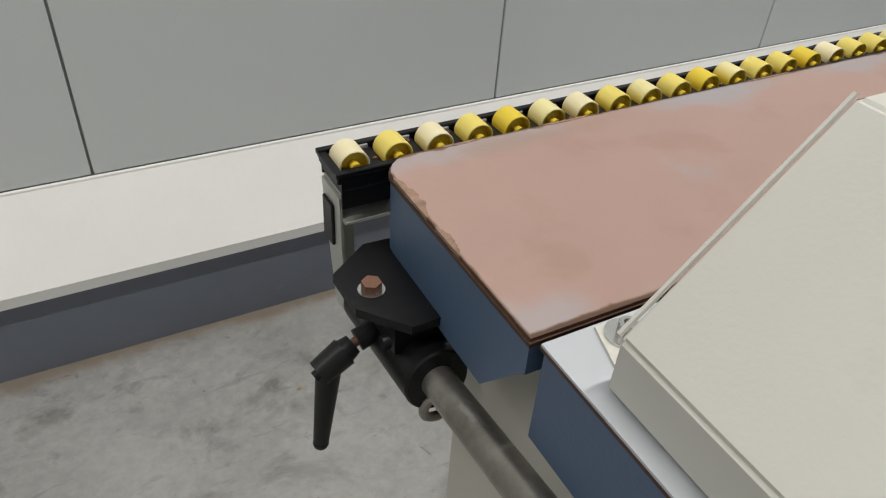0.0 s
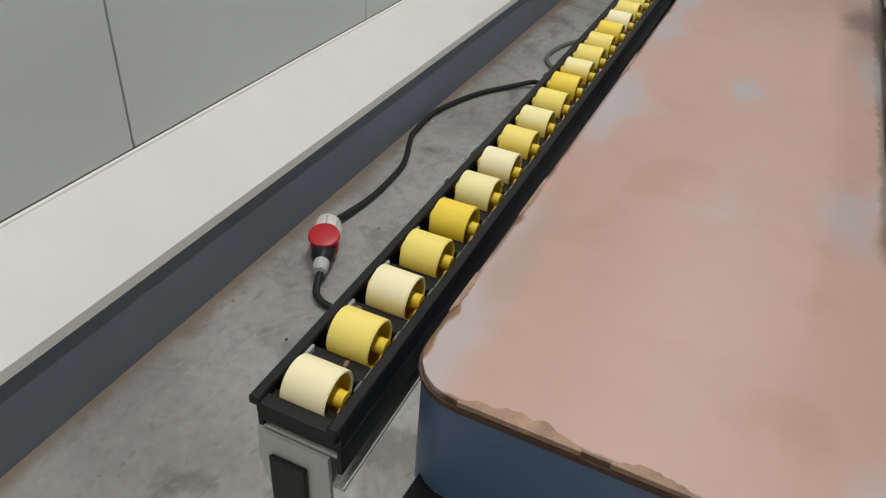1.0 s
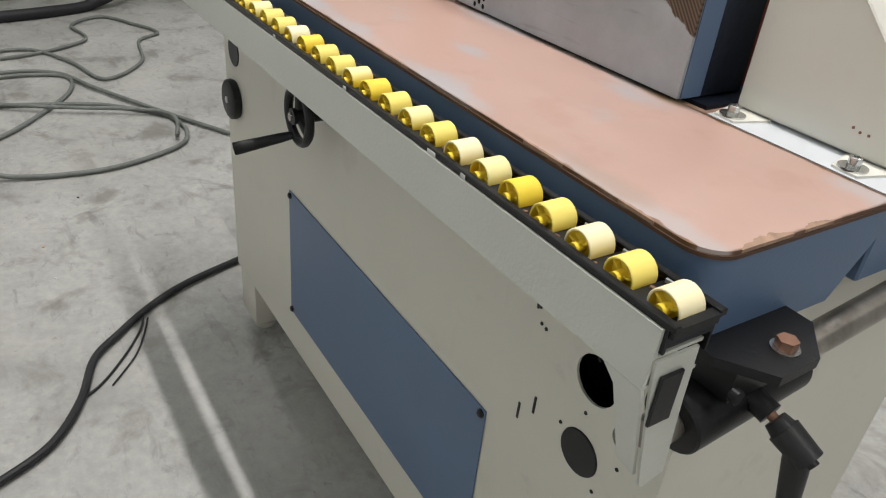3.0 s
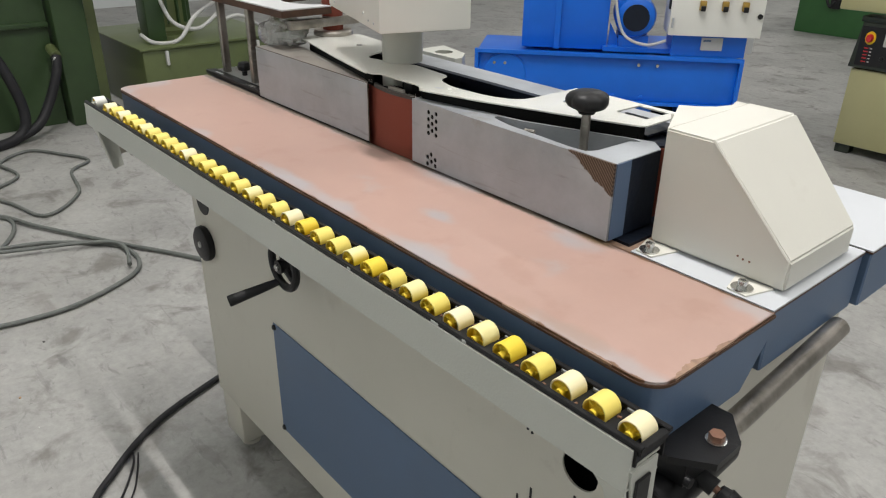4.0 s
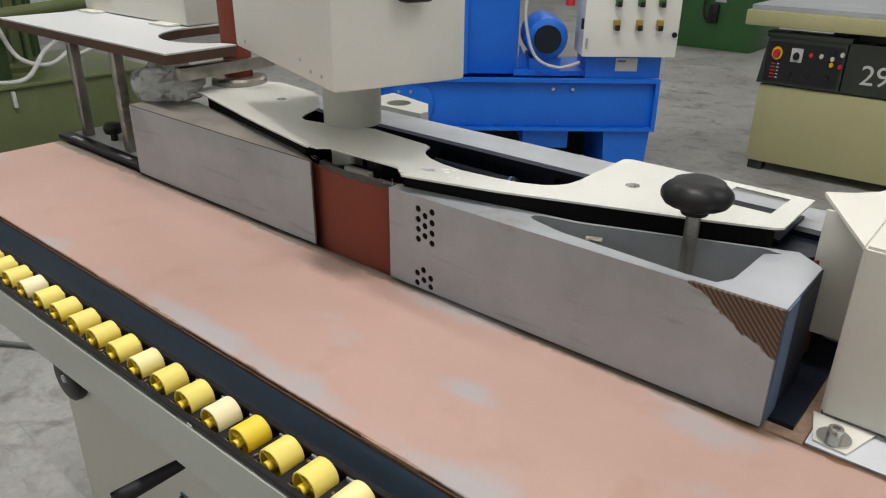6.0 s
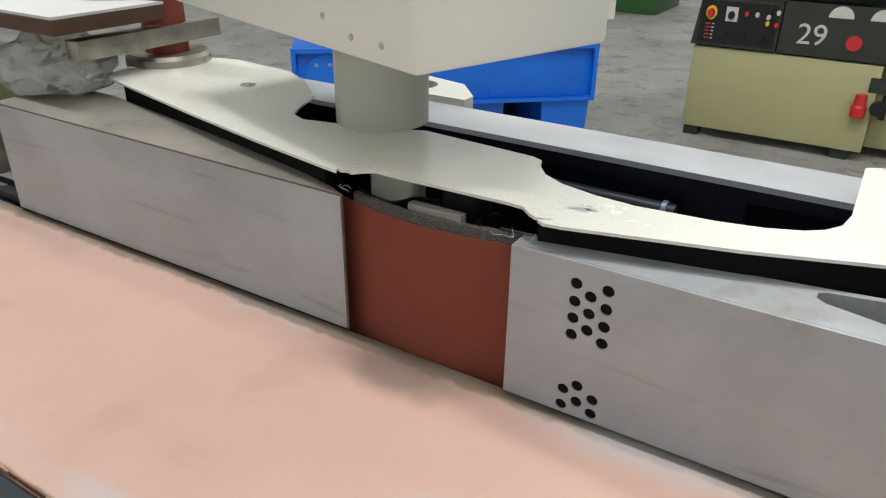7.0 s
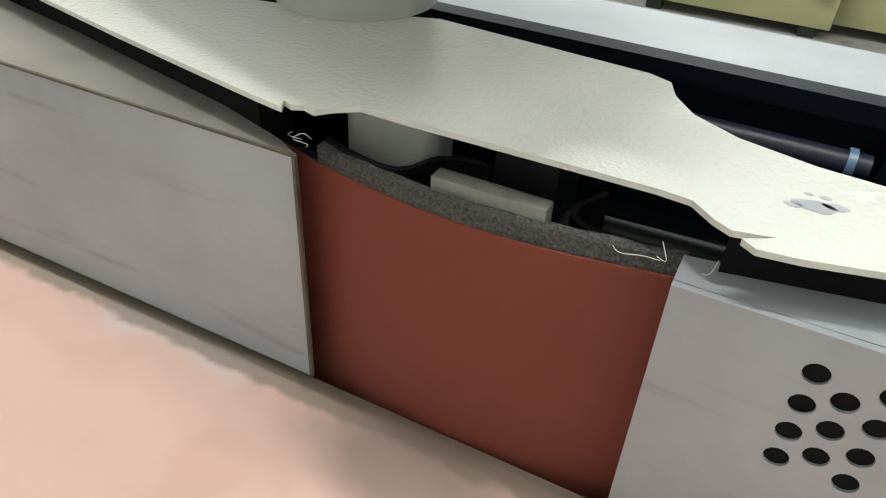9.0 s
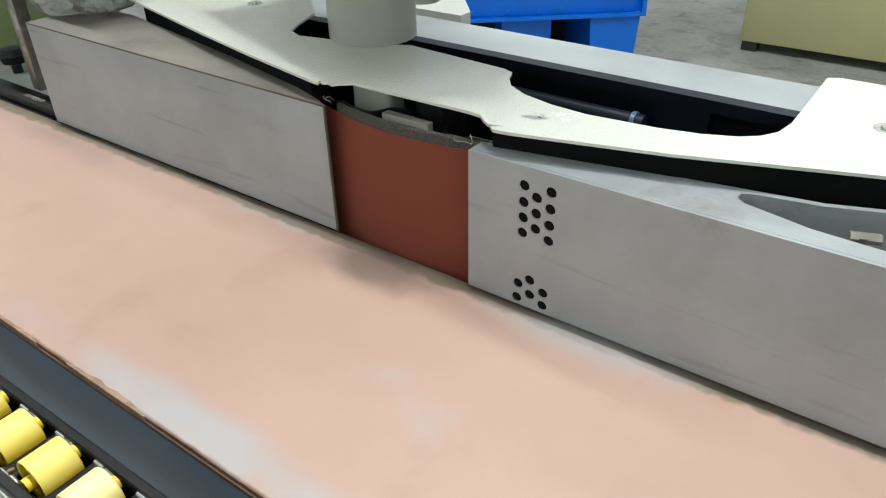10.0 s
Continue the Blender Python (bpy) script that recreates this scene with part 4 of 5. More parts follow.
part("cross_rod", C((-0.43, 0.045, 1.045), (-0.36, 0.05, 1.045), 0.005, seg=14), dark_olive, shoe)
part("cross_rod", C((-0.43, 0.06, 1.03), (-0.36, 0.064, 1.03), 0.006, seg=14), dark_olive, shoe)
part("drum_core", C((-0.04, 0.142, TOP), (-0.04, 0.142, 1.06), 0.031, seg=32), dark_navy, sander)
drum2 = part("drum_core", C((-0.85, 0.142, TOP), (-0.85, 0.142, 1.07), 0.034, seg=32), steel, sander)
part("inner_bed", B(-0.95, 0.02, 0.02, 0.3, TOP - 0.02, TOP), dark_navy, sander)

for fx, pts in ((-0.528, [(0, 0.004, 0), (0.003, 0.001, 0.004), (-0.002, -0.002, 0.007), (0.002, 0.0, 0.01), (0.004, 0.003, 0.006)]), (-0.531, [(0, 0.006, 0.002), (-0.003, 0.001, 0.006), (0.001, -0.001, 0.01)]), (-0.405, [(0, 0.004, 0), (0.004, -0.001, 0.003), (0.001, 0.001, 0.01)]), (-0.418, [(0, 0.003, 0), (0.004, -0.002, 0.001), (0.012, -0.001, 0.002), (0.018, 0.002, 0.0)]), (-0.395, [(0, 0.003, 0.001), (0.006, -0.003, 0.004), (0.008, 0.001, 0.009)])):
    part("loose_thread", W(spline([(fx + u * 0.8, 0.008 + v * 0.8, 1.064 + w * 0.7) for u, v, w in pts], 6), 0.00014, seg=5), box_white, belt, "pale loose thread")

# cover sheet
COVER = [(-0.872, 0.078), (-0.7, 0.036), (-0.62, 0.018), (-0.54, 0.002), (-0.528, 0.0), (-0.5305, 0.0045), (-0.5265, 0.003), (-0.523, 0.005), (-0.518, 0.0035), (-0.514, 0.0085), (-0.507, 0.014), (-0.49, 0.0135), (-0.41, 0.0145), (-0.4, 0.0135), (-0.393, 0.007), (-0.388, 0.004), (-0.377, 0.0065), (-0.385, 0.0015), (-0.381, -0.0015), (-0.37, 0.0), (-0.28, 0.024), (-0.1, 0.086), (-0.046, 0.108), (-0.04, 0.114), (-0.04, 0.203), (-0.228, 0.204), (-0.236, 0.199), (-0.236, 0.105), (-0.239, 0.087), (-0.246, 0.076), (-0.256, 0.068), (-0.275, 0.06), (-0.3, 0.0545), (-0.345, 0.0505), (-0.371, 0.053), (-0.395, 0.0595), (-0.411, 0.069), (-0.42, 0.081), (-0.424, 0.092), (-0.433, 0.096), (-0.525, 0.104), (-0.57, 0.086), (-0.622, 0.075), (-0.638, 0.082), (-0.648, 0.1), (-0.662, 0.135), (-0.7, 0.168), (-0.74, 0.19), (-0.82, 0.2), (-0.86, 0.19), (-0.88, 0.15), (-0.885, 0.11)]
window = [(-0.112, 0.14), (-0.06, 0.14), (-0.058, 0.19), (-0.11, 0.192)]
bm = bmesh.new()
slab(bm, COVER, 1.0815, 1.0835, [window])
cover = part("cover_sheet", bm, white_sheet, sander, "off-white painted cover sheet with worn torn front corners")
for sx, sy in ((-0.188, 0.125), (-0.735, 0.128)):
    part("cover_screw", Lt([(0, 0.002), (0.003, 0.002), (0.0032, 0.0008), (0.007, 0.0008), (0.007, 0)], m=Matrix.Translation((sx, sy, 1.0835)), seg=16), chrome, cover)
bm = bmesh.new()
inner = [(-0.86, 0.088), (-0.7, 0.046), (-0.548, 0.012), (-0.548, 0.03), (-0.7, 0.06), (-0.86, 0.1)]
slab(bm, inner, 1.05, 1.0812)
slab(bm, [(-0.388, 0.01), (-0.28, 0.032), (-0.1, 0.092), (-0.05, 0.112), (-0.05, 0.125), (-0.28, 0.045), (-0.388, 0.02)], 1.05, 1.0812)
part("foam_seal", bm, foam_hole_black, cover)
part("dark_tray", B(-0.135, -0.045, 0.125, 0.2, 1.064, 1.067), dark_navy, cover)

bm = bmesh.new()
for cx, cy, cr in ((-0.37, 0.028, 0.0052), (-0.3645, 0.0305, 0.003), (-0.3755, 0.026, 0.0022), (-0.3675, 0.0345, 0.0016), (-0.372, 0.0345, 0.0012)):
    slab(bm, [(cx + cr * (1 + 0.45 * noise.noise(Vector((cx * 90, a, cr * 100)))) * math.cos(a), cy + cr * 0.6 * (1 + 0.45 * noise.noise(Vector((a, cy * 90, 3)))) * math.sin(a)) for a in [math.tau * k / 22 for k in range(22)]], 1.0835, 1.08365)
part("paint_chip", bm, steel, cover, "bare chipped patch in the paint")

# pale column with the control box
column = part("column", Lt([(0, 0.0), (0.0365, 0.0), (0.0365, 0.085), (0, 0.085)], m=Matrix.Translation((-0.571, 0.111, 1.0836)), seg=40), pale_green, sander, "pale grey-green column")
M_BOX = Matrix.Translation((-0.447, -0.028, 1.16)) @ Matrix.Rotation(radians(-19.0), 4, "Z")
cb = part("control_box", B(-0.335, 0.0, 0.0, 0.155, 0.0, 0.3, bevel=0.004, m=M_BOX), box_white, sander, "cream sheet steel control box on a column")
part("box_latch", B(0.0, 0.022, 0.07, 0.105, 0.085, 0.11, bevel=0.005, m=M_BOX), plastic, cb)
for sx, sz in ((-0.06, 0.012), (-0.03, 0.012), (-0.29, 0.012), (-0.09, 0.02)):
    part("box_screw", Lt([(0, 0.001), (0.002, 0.0008), (0.0022, 0)], m=M_BOX @ Matrix.Translation((sx, 0, sz)) @ RX, seg=8), steel, cb)

# rear fence
rear = part("rear_fence", B(-0.95, 0.02, 0.1765, 0.238, TOP, 1.064, bevel=0.002, seg=1), steel, sander, "ground iron rear fence")
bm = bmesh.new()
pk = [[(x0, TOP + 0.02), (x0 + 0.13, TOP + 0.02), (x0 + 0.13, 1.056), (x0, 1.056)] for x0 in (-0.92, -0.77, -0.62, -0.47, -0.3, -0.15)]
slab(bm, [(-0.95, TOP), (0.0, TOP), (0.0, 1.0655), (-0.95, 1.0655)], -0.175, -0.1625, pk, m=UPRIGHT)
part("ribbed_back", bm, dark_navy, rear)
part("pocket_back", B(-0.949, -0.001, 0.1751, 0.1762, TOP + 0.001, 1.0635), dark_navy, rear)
tie = part("tie_rod", C((-0.47, 0.155, 1.04), (-0.345, 0.155, 1.04), 0.0065, seg=14), dark_navy, rear)
part("rod_ring", C((-0.3545, 0.155, 1.04), (-0.351, 0.155, 1.04), 0.0078, seg=14), navy, tie)
bm = bmesh.new()
slab(bm, [(-0.69, 0.2385), (-0.57, 0.2385), (-0.57, 0.255), (-0.6, 0.29), (-0.69, 0.31)], 1.02, 1.07, [ring(-0.637, 0.266, 0.018)])
part("rear_plate", bm, pale_green, rear)

# spindle and little table at the left end
SP = (-0.877, 0.158)
spin = part("spindle_ring", Lt([(0.022, 0), (0.042, 0), (0.042, 0.012), (0.039, 0.016), (0.022, 0.016)], m=Matrix.Translation((*SP, 1.078)), seg=36), pipe_steel, sander)
part("sleeve", C((*SP, 1.079), (*SP, 1.36), 0.0215, seg=32), abrasive, spin, "brown abrasive sleeve on a spindle")
UZ = 1.134
ut = [(-1.415, 0.024), (-0.85, 0.024), (-0.85, 0.14), *arc(-0.955, 0.19, 0.1, -35, -180, 12), (-1.055, 0.4), (-1.415, 0.4)]
top2 = part("upper_table", S(ut, UZ + 0.0095, UZ + 0.012), mat("grey_laminate", (0.55, 0.56, 0.57), 0.42, var=0.04), sander, "grey laminate spindle table")
part("upper_table_edge", S([(x, y - 0.0005) for x, y in ut], UZ - 0.004, UZ + 0.0095), brown_edge, top2, "dark brown board under the laminate")
part("side_bar", B(-0.872, -0.853, 0.045, 0.21, UZ - 0.03, UZ - 0.012, bevel=0.001), pipe_steel, top2)
for lx in (-1.175, -1.03):
    bm = bmesh.new()
    box(bm, lx - 0.008, lx + 0.008, 0.034, 0.05, TOP + 0.006, UZ - 0.004, bevel=0.002)
    part("upper_leg", bm, pipe_steel, sander)
plate = part("foot_plate", B(-1.215, -0.935, 0.03, 0.16, TOP, TOP + 0.006), grey_plastic, sander)
part("foot_bar", B(-1.215, -0.935, 0.006, 0.029, TOP, TOP + 0.009, bevel=0.001), black, plate, "black foot bar")
for bx in (-1.16, -1.0):
    part("slot", B(bx - 0.02, bx + 0.02, 0.012, 0.018, TOP + 0.009, TOP + 0.0095), chrome, plate)
part("foot_knob", Lt([(0, 0.0), (0.006, 0), (0.006, 0.01), (0.014, 0.013), (0.016, 0.022), (0.012, 0.03), (0, 0.031)], m=Matrix.Translation((-1.11, 0.055, TOP + 0.007)), seg=20), plastic, plate)
part("left_bed", B(-1.19, -0.95, 0.004, 0.3, TOP - 0.06, TOP - 0.001), dark_navy, sander)
sb = part("switch_box", B(-1.42, -1.06, 0.19, 0.36, UZ + 0.013, UZ + 0.25, bevel=0.004), cream, sander, "cream steel box on the spindle table")
part("box_foot", B(-1.4, -1.34, 0.165, 0.19, UZ + 0.0125, UZ + 0.0155), cream, sb)
part("box_foot", B(-1.14, -1.08, 0.165, 0.19, UZ + 0.0125, UZ + 0.0155), cream, sb)

# crumpled wrap between the left fence and the spindle table
bm = bmesh.new()
bmesh.ops.create_icosphere(bm, subdivisions=4, radius=1.0)
for v in bm.verts:
    q = v.co.copy()
    k = 1 + 0.28 * noise.noise(q * 2.2) + 0.14 * abs(noise.noise(q * 6.0 + Vector((3, 1, 2))))
    v.co = Vector((-0.93 + 0.06 * q.x * k, 0.068 + 0.045 * q.y * k, 1.088 + 0.034 * q.z * k))
film = mat("clear_crumpled_film", (0.6, 0.6, 0.58), 0.18, var=0.05)
film.node_tree.nodes["Principled BSDF"].inputs["Transmission Weight"].default_value = 0.75
film.node_tree.nodes["Principled BSDF"].inputs["IOR"].default_value = 1.1
tagged(part("plastic_wrap", bm, film), "crumpled clear plastic wrap stuffed beside the fence", "plastic wrap")

# ---- blue machine behind ----
M_BLUE = Matrix.Translation((-2.55, 2.12, 0)) @ Matrix.Rotation(radians(40.2), 4, "Z")
bl = thing("blue_machine", "bright blue woodworking machine with a white switch cabinet", "machine", at=M_BLUE)
bm = bmesh.new()
box(bm, 0, 1.44, 0.03, 0.6, 0.32, 0.55, bevel=0.004)
box(bm, 0, 1.44, 0, 0.03, 0.555, 0.575)
box(bm, 0, 1.44, 0, 0.03, 0.305, 0.32)
box(bm, 0, 0.02, 0, 0.03, 0.32, 0.555)
box(bm, 1.42, 1.44, 0, 0.03, 0.32, 0.555)
part("base_beam", bm, blue, bl)
for x0 in (0.04, 1.2):
    bm = bmesh.new()
    slab(bm, [(x0, 0), (x0 + 0.2, 0), (x0 + 0.22, 0.305), (x0 - 0.02, 0.305)], -0.58, -0.02, m=UPRIGHT)
    part("leg", bm, blue, bl)
part("fork_tube", B(0.76, 1.0, 0.05, 0.55, 0.2, 0.305, bevel=0.004), blue, bl)
part("back_beam", B(0.0, 1.42, 0.58, 0.6, 0.0, 0.3), dark_navy, bl)
bm = bmesh.new()
box(bm, 0.25, 0.72, 0.12, 0.55, 0.575, 1.7, bevel=0.005)
box(bm, 0.43, 0.46, 0.1, 0.12, 0.575, 1.7)
part("column", bm, blue, bl)
part("deck", B(0.7, 1.1, 0.08, 0.5, 0.575, 0.6), blue, bl)
part("gusset", S([(0.73, 0.6), (0.8, 0.6), (0.73, 0.72)], -0.16, -0.15, m=UPRIGHT), blue, bl)
part("round_flange", Lt([(0, 0.014), (0.115, 0.014), (0.12, 0.01), (0.12, 0)], m=Matrix.Translation((0.17, 0.03, 0.435)) @ RX, seg=36), blue, bl)
for fx, fz in ((0.11, 0.5), (0.17, 0.5), (0.9, 0.52), (1.0, 0.52), (0.45, 0.345), (0.62, 0.345), (0.78, 0.345), (0.93, 0.345)):
    part("bolt", C((fx, 0.015, fz), (fx, 0.03, fz), 0.009, seg=8), chrome if fz > 0.4 else blue, bl)
motor = part("motor", Lt([(0, 0.3), (0.05, 0.3), (0.1, 0.28), (0.11, 0.25), (0.11, 0.02), (0.105, 0), (0.075, -0.01), (0.07, 0.01), (0.03, 0.012), (0.025, 0.004), (0, 0.004)], m=Matrix.Translation((0.86, 0.36, 0.76)) @ Matrix.Rotation(radians(90), 4, "X"), seg=32), blue, bl, "blue electric motor")
part("fan_grille", C((0.86, 0.062, 0.76), (0.86, 0.056, 0.76), 0.07, seg=28), dark_navy, motor)
part("motor_foot", B(0.78, 0.94, 0.1, 0.35, 0.6, 0.66), blue, motor)
bm = bmesh.new()
sweep(bm, spline([(0.75, 0.05, 1.0), (0.745, 0.045, 0.85), (0.8, 0.04, 0.68), (0.92, 0.04, 0.625), (1.03, 0.05, 0.65)]), 0.008)
part("motor_cable", bm, grey_plastic, bl)
cabx = part("switch_cabinet", B(1.025, 1.49, -0.02, 0.22, 0.69, 1.35, bevel=0.004), box_white, bl, "white steel switch cabinet")
for k, cx in enumerate((1.18, 1.29, 1.39)):
    for j, cz in enumerate((0.835, 0.945)):
        sw = part("switch", B(cx - 0.016, cx + 0.016, -0.045, -0.02, cz - 0.012, cz + 0.035, bevel=0.004), brass if j == 0 else deep_green, cabx)
        part("switch_grip", B(cx - 0.012, cx + 0.012, -0.062, -0.045, cz - 0.014, cz + 0.012, bevel=0.004), plastic, sw)
part("lock", C((1.47, -0.02, 0.8), (1.47, -0.032, 0.8), 0.013, seg=14), plastic, cabx)
part("hinge", B(1.036, 1.046, -0.03, -0.018, 0.73, 0.78), steel, cabx)
part("cabinet_latch", B(1.015, 1.04, -0.01, 0.02, 0.82, 0.87, bevel=0.003), plastic, cabx)
part("cabinet_base", B(1.06, 1.44, 0.04, 0.3, 0.575, 0.69), blue, bl)
rp = part("rating_plate", B(1.21, 1.32, 0.034, 0.04, 0.61, 0.675), grey_plastic, bl)
part("print_bar", B(1.22, 1.26, 0.033, 0.034, 0.655, 0.665), navy, rp)
part("red_plug", Lt([(0, 0), (0.022, 0), (0.024, 0.05), (0.018, 0.06), (0.018, 0.1), (0, 0.1)], m=Matrix.Translation((0.955, 0.02, 0.93)), seg=18), red_plastic, bl)
part("side_cabinet", B(1.44, 1.54, 0.3, 0.45, 0.55, 1.5, bevel=0.01), box_white, bl, "pale grey side cabinet")

# ---- olive machine with a control panel ----
og = thing("olive_machine", "olive yellow planing machine with a dark control panel", "machine", at=Matrix.Translation((-1.18, 3.75, 0)))
part("body", B(0, 0.9, 0, 0.7, 0.055, 0.49, bevel=0.006), olive, og)
part("side_body", B(0.9, 1.6, 0.12, 0.7, 0.055, 0.49, bevel=0.006), olive, og)
for fx in (0.05, 0.8, 1.5):
    for fy in (0.06, 0.6):
        part("foot", B(fx - 0.04, fx + 0.04, fy - 0.04, fy + 0.04, 0, 0.055, bevel=0.004), dark_olive, og)
pan = part("control_panel", S([(-0.02, 0.5), (0.52, 0.5), (0.52, 0.77), (0.02, 0.77)], -0.1, 0.015, m=UPRIGHT), dark_olive, og, "dark control panel with buttons")
pan.matrix_basis = Matrix.Diagonal((0.78, 1, 1, 1))
part("panel_face", B(0.02, 0.5, -0.018, -0.0155, 0.515, 0.725), plastic, pan)
part("panel_frame", B(0.0, 0.54, -0.02, 0.1, 0.745, 0.775, bevel=0.004), dark_olive, pan)
pan2 = part("scale_panel", S([(0.525, 0.5), (1.6, 0.5), (1.6, 0.75), (0.525, 0.75)], -0.1, 0.01, m=UPRIGHT), dark_olive, og, "dark green scale panel")
pan2.matrix_basis = Matrix.Translation((-0.112, 0, 0))
part("bed", B(-0.12, 1.6, -0.05, 0.75, 0.8, 0.88, bevel=0.008), olive, og)
part("bed_plate", B(-0.1, 1.6, -0.03, 0.73, 0.881, 0.905), steel, og)
part("upper_body", B(0.3, 1.6, 0.1, 0.7, 0.75, 0.8), dark_olive, og)


def button(px, pz, r, material, depth=0.012, name="button", base=None):
    if base:
        ba = part("button_ring", C((px, -0.018, pz), (px, -0.021, pz), r * 1.6, seg=20), base, pan)
    return part(name, Lt([(0, depth), (r * 0.8, depth), (r, depth * 0.7), (r, 0)], m=Matrix.Translation((px, -0.0185, pz)) @ RX, seg=18), material, pan)


button(0.088, 0.665, 0.022, red_plastic, 0.03, "stop_button", yellow)
part("selector_plate", B(0.18, 0.255, -0.0195, -0.018, 0.628, 0.7), grey_plastic, pan)
button(0.217, 0.66, 0.02, plastic, 0.02, "selector")
for bx, bz, mt in ((0.32, 0.672, red_plastic), (0.385, 0.672, grey_plastic), (0.46, 0.7, plastic), (0.455, 0.635, yellow), (0.52 - 0.01, 0.63, red_plastic), (0.51, 0.69, grey_plastic), (0.205, 0.565, plastic), (0.32, 0.565, plastic), (0.44, 0.565, plastic), (0.455, 0.665, grey_plastic)):
    button(bx - 0.01, bz, 0.013, mt)
for i in range(5):
    part("print_bar", B(0.06, 0.09, -0.0188, -0.018, 0.535 + i * 0.018, 0.541 + i * 0.018), red_plastic, pan)
    part("print_bar", B(0.1, 0.115, -0.0188, -0.018, 0.535 + i * 0.018, 0.541 + i * 0.018), grey_plastic, pan)
txt = bpy.data.curves.new("number", "FONT")
txt.body, txt.size, txt.extrude = "29", 0.14, 0.001
txt.materials.append(grey_plastic)
num = new("number", txt)
num.matrix_basis = Matrix.Translation((0.6, -0.0115, 0.555)) @ RX
num.parent = pan2
part("red_dot", C((0.86, -0.01, 0.58), (0.86, -0.0125, 0.58), 0.035, seg=24), red_plastic, pan2)
for dx in (0.78, 0.96):
    part("dial", S(arc(dx, 0.69, 0.055, 0, 180, 16), 0.0105, 0.013, m=UPRIGHT), grey_plastic, pan2)
part("plug_socket", B(0.93, 0.96, -0.03, 0.12, 0.24, 0.33), plastic, og)
plug = part("red_inlet", Lt([(0, 0), (0.034, 0), (0.036, 0.05), (0.028, 0.06), (0.026, 0.11), (0, 0.11)], m=Matrix.Translation((0.84, -0.03, 0.24)), seg=20), red_plastic, og, "red power inlet")
part("black_inlet", C((0.92, 0.0, 0.29), (0.92, -0.04, 0.29), 0.035, seg=20), plastic, og)
part("name_plate", B(0.86, 0.99, -0.004, 0.0, 0.36, 0.43), dark_olive, og)
tagged(part("timber_board", B(-0.66, 0.1, 3.9, 4.2, 0.906, 0.95, bevel=0.004), wood), "pale timber boards lying on the machine bed", "board")

# deep green machine far behind
dg = thing("green_cabinet", "deep green machine cabinet far behind", "machine", at=Matrix.Translation((-3.4, 7.75, 0)))
part("body", B(0, 0.85, 0, 0.9, 0.0, 1.5, bevel=0.01), deep_green, dg)
part("outlet", B(0.36, 0.46, -0.06, 0.0, 0.28, 0.48, bevel=0.01), plastic, dg)
part("outlet_plate", B(0.4, 0.52, -0.004, 0.0, 0.5, 0.6), grey_plastic, dg)
bm = bmesh.new()
sweep(bm, spline([(0.34, -0.03, 0.75), (0.3, -0.05, 0.45), (0.36, -0.06, 0.3), (0.41, -0.06, 0.36)]), 0.014)
part("cable", bm, rubber, dg)

# ---- green press at the left ----
gp = thing("green_press", "oily green hydraulic press with a tank box", "machine", at=Matrix.Translation((-4.53, 0.0, 0)))
bm = bmesh.new()
slab(bm, [(-1.55, 0.0), (0.42, 0.0), (0.42, 1.9), (-1.55, 1.9)], -0.0, 0.12, [[(-0.25, 0.72), (0.16, 0.72), (0.16, 1.25), (-0.25, 1.25)], [(-1.2, 0.3), (-0.5, 0.3), (-0.5, 1.2), (-1.2, 1.2)]], m=Matrix(((0, 0, -1, 0), (1, 0, 0, 0), (0, 1, 0, 0), (0, 0, 0, 1))))
part("frame_wall", bm, green, gp)
part("frame_back", B(-0.7, -0.16, -1.55, 0.42, 0.0, 1.9), green, gp)
part("post", B(-0.1, 0.12, 0.43, 0.62, 0, 1.9, bevel=0.012), green, gp)
part("post_rib", B(-0.06, 0.04, 0.62, 0.7, 0, 1.9, bevel=0.008), light_green, gp)
part("ledge", B(-0.02, 0.03, -1.5, 0.42, 0.6, 0.63, bevel=0.004), green, gp)
tank = part("tank", B(-0.75, 0.23, 0.88, 1.85, 0.0, 0.43, bevel=0.012), light_green, gp, "pale olive tank box")
part("tank_lid", B(-0.77, 0.25, 0.86, 1.87, 0.43, 0.447, bevel=0.005), light_green, tank)
for hy in (1.02, 1.66):
    part("lid_handle", B(0.235, 0.258, hy, hy + 0.02, 0.33, 0.42, bevel=0.004), grey_plastic, tank)
mo = part("pump_motor", Lt([(0, 0), (0.19, 0), (0.19, 0.03), (0.15, 0.05), (0.15, 0.5), (0.1, 0.56), (0, 0.56)], m=Matrix.Translation((-0.3, 1.25, 0.447)), seg=32), light_green, gp)
for i in range(14):
    a = math.tau * i / 14
    part("fin", B(-0.006, 0.006, 0.145, 0.175, 0.52, 0.92, m=Matrix.Translation((-0.3, 1.25, 0)) @ Matrix.Rotation(a, 4, "Z")), green, mo)
part("pump_block", B(-0.1, 0.05, 1.0, 1.12, 0.447, 0.72, bevel=0.01), green, gp)
part("valve", C((0.0, 1.06, 0.72), (0.0, 1.06, 0.86), 0.03, seg=16), light_green, gp)
bm = bmesh.new()
sweep(bm, spline([(0.1, 0.3, 0.98), (0.16, 0.55, 0.84), (0.18, 0.8, 0.8), (0.18, 1.7, 0.86)]), 0.035, seg=14)
part("guard_pipe", bm, light_green, gp)
part("elbow", C((0.05, 0.4, 0.48), (0.15, 0.4, 0.45), 0.03, seg=14), light_green, gp)
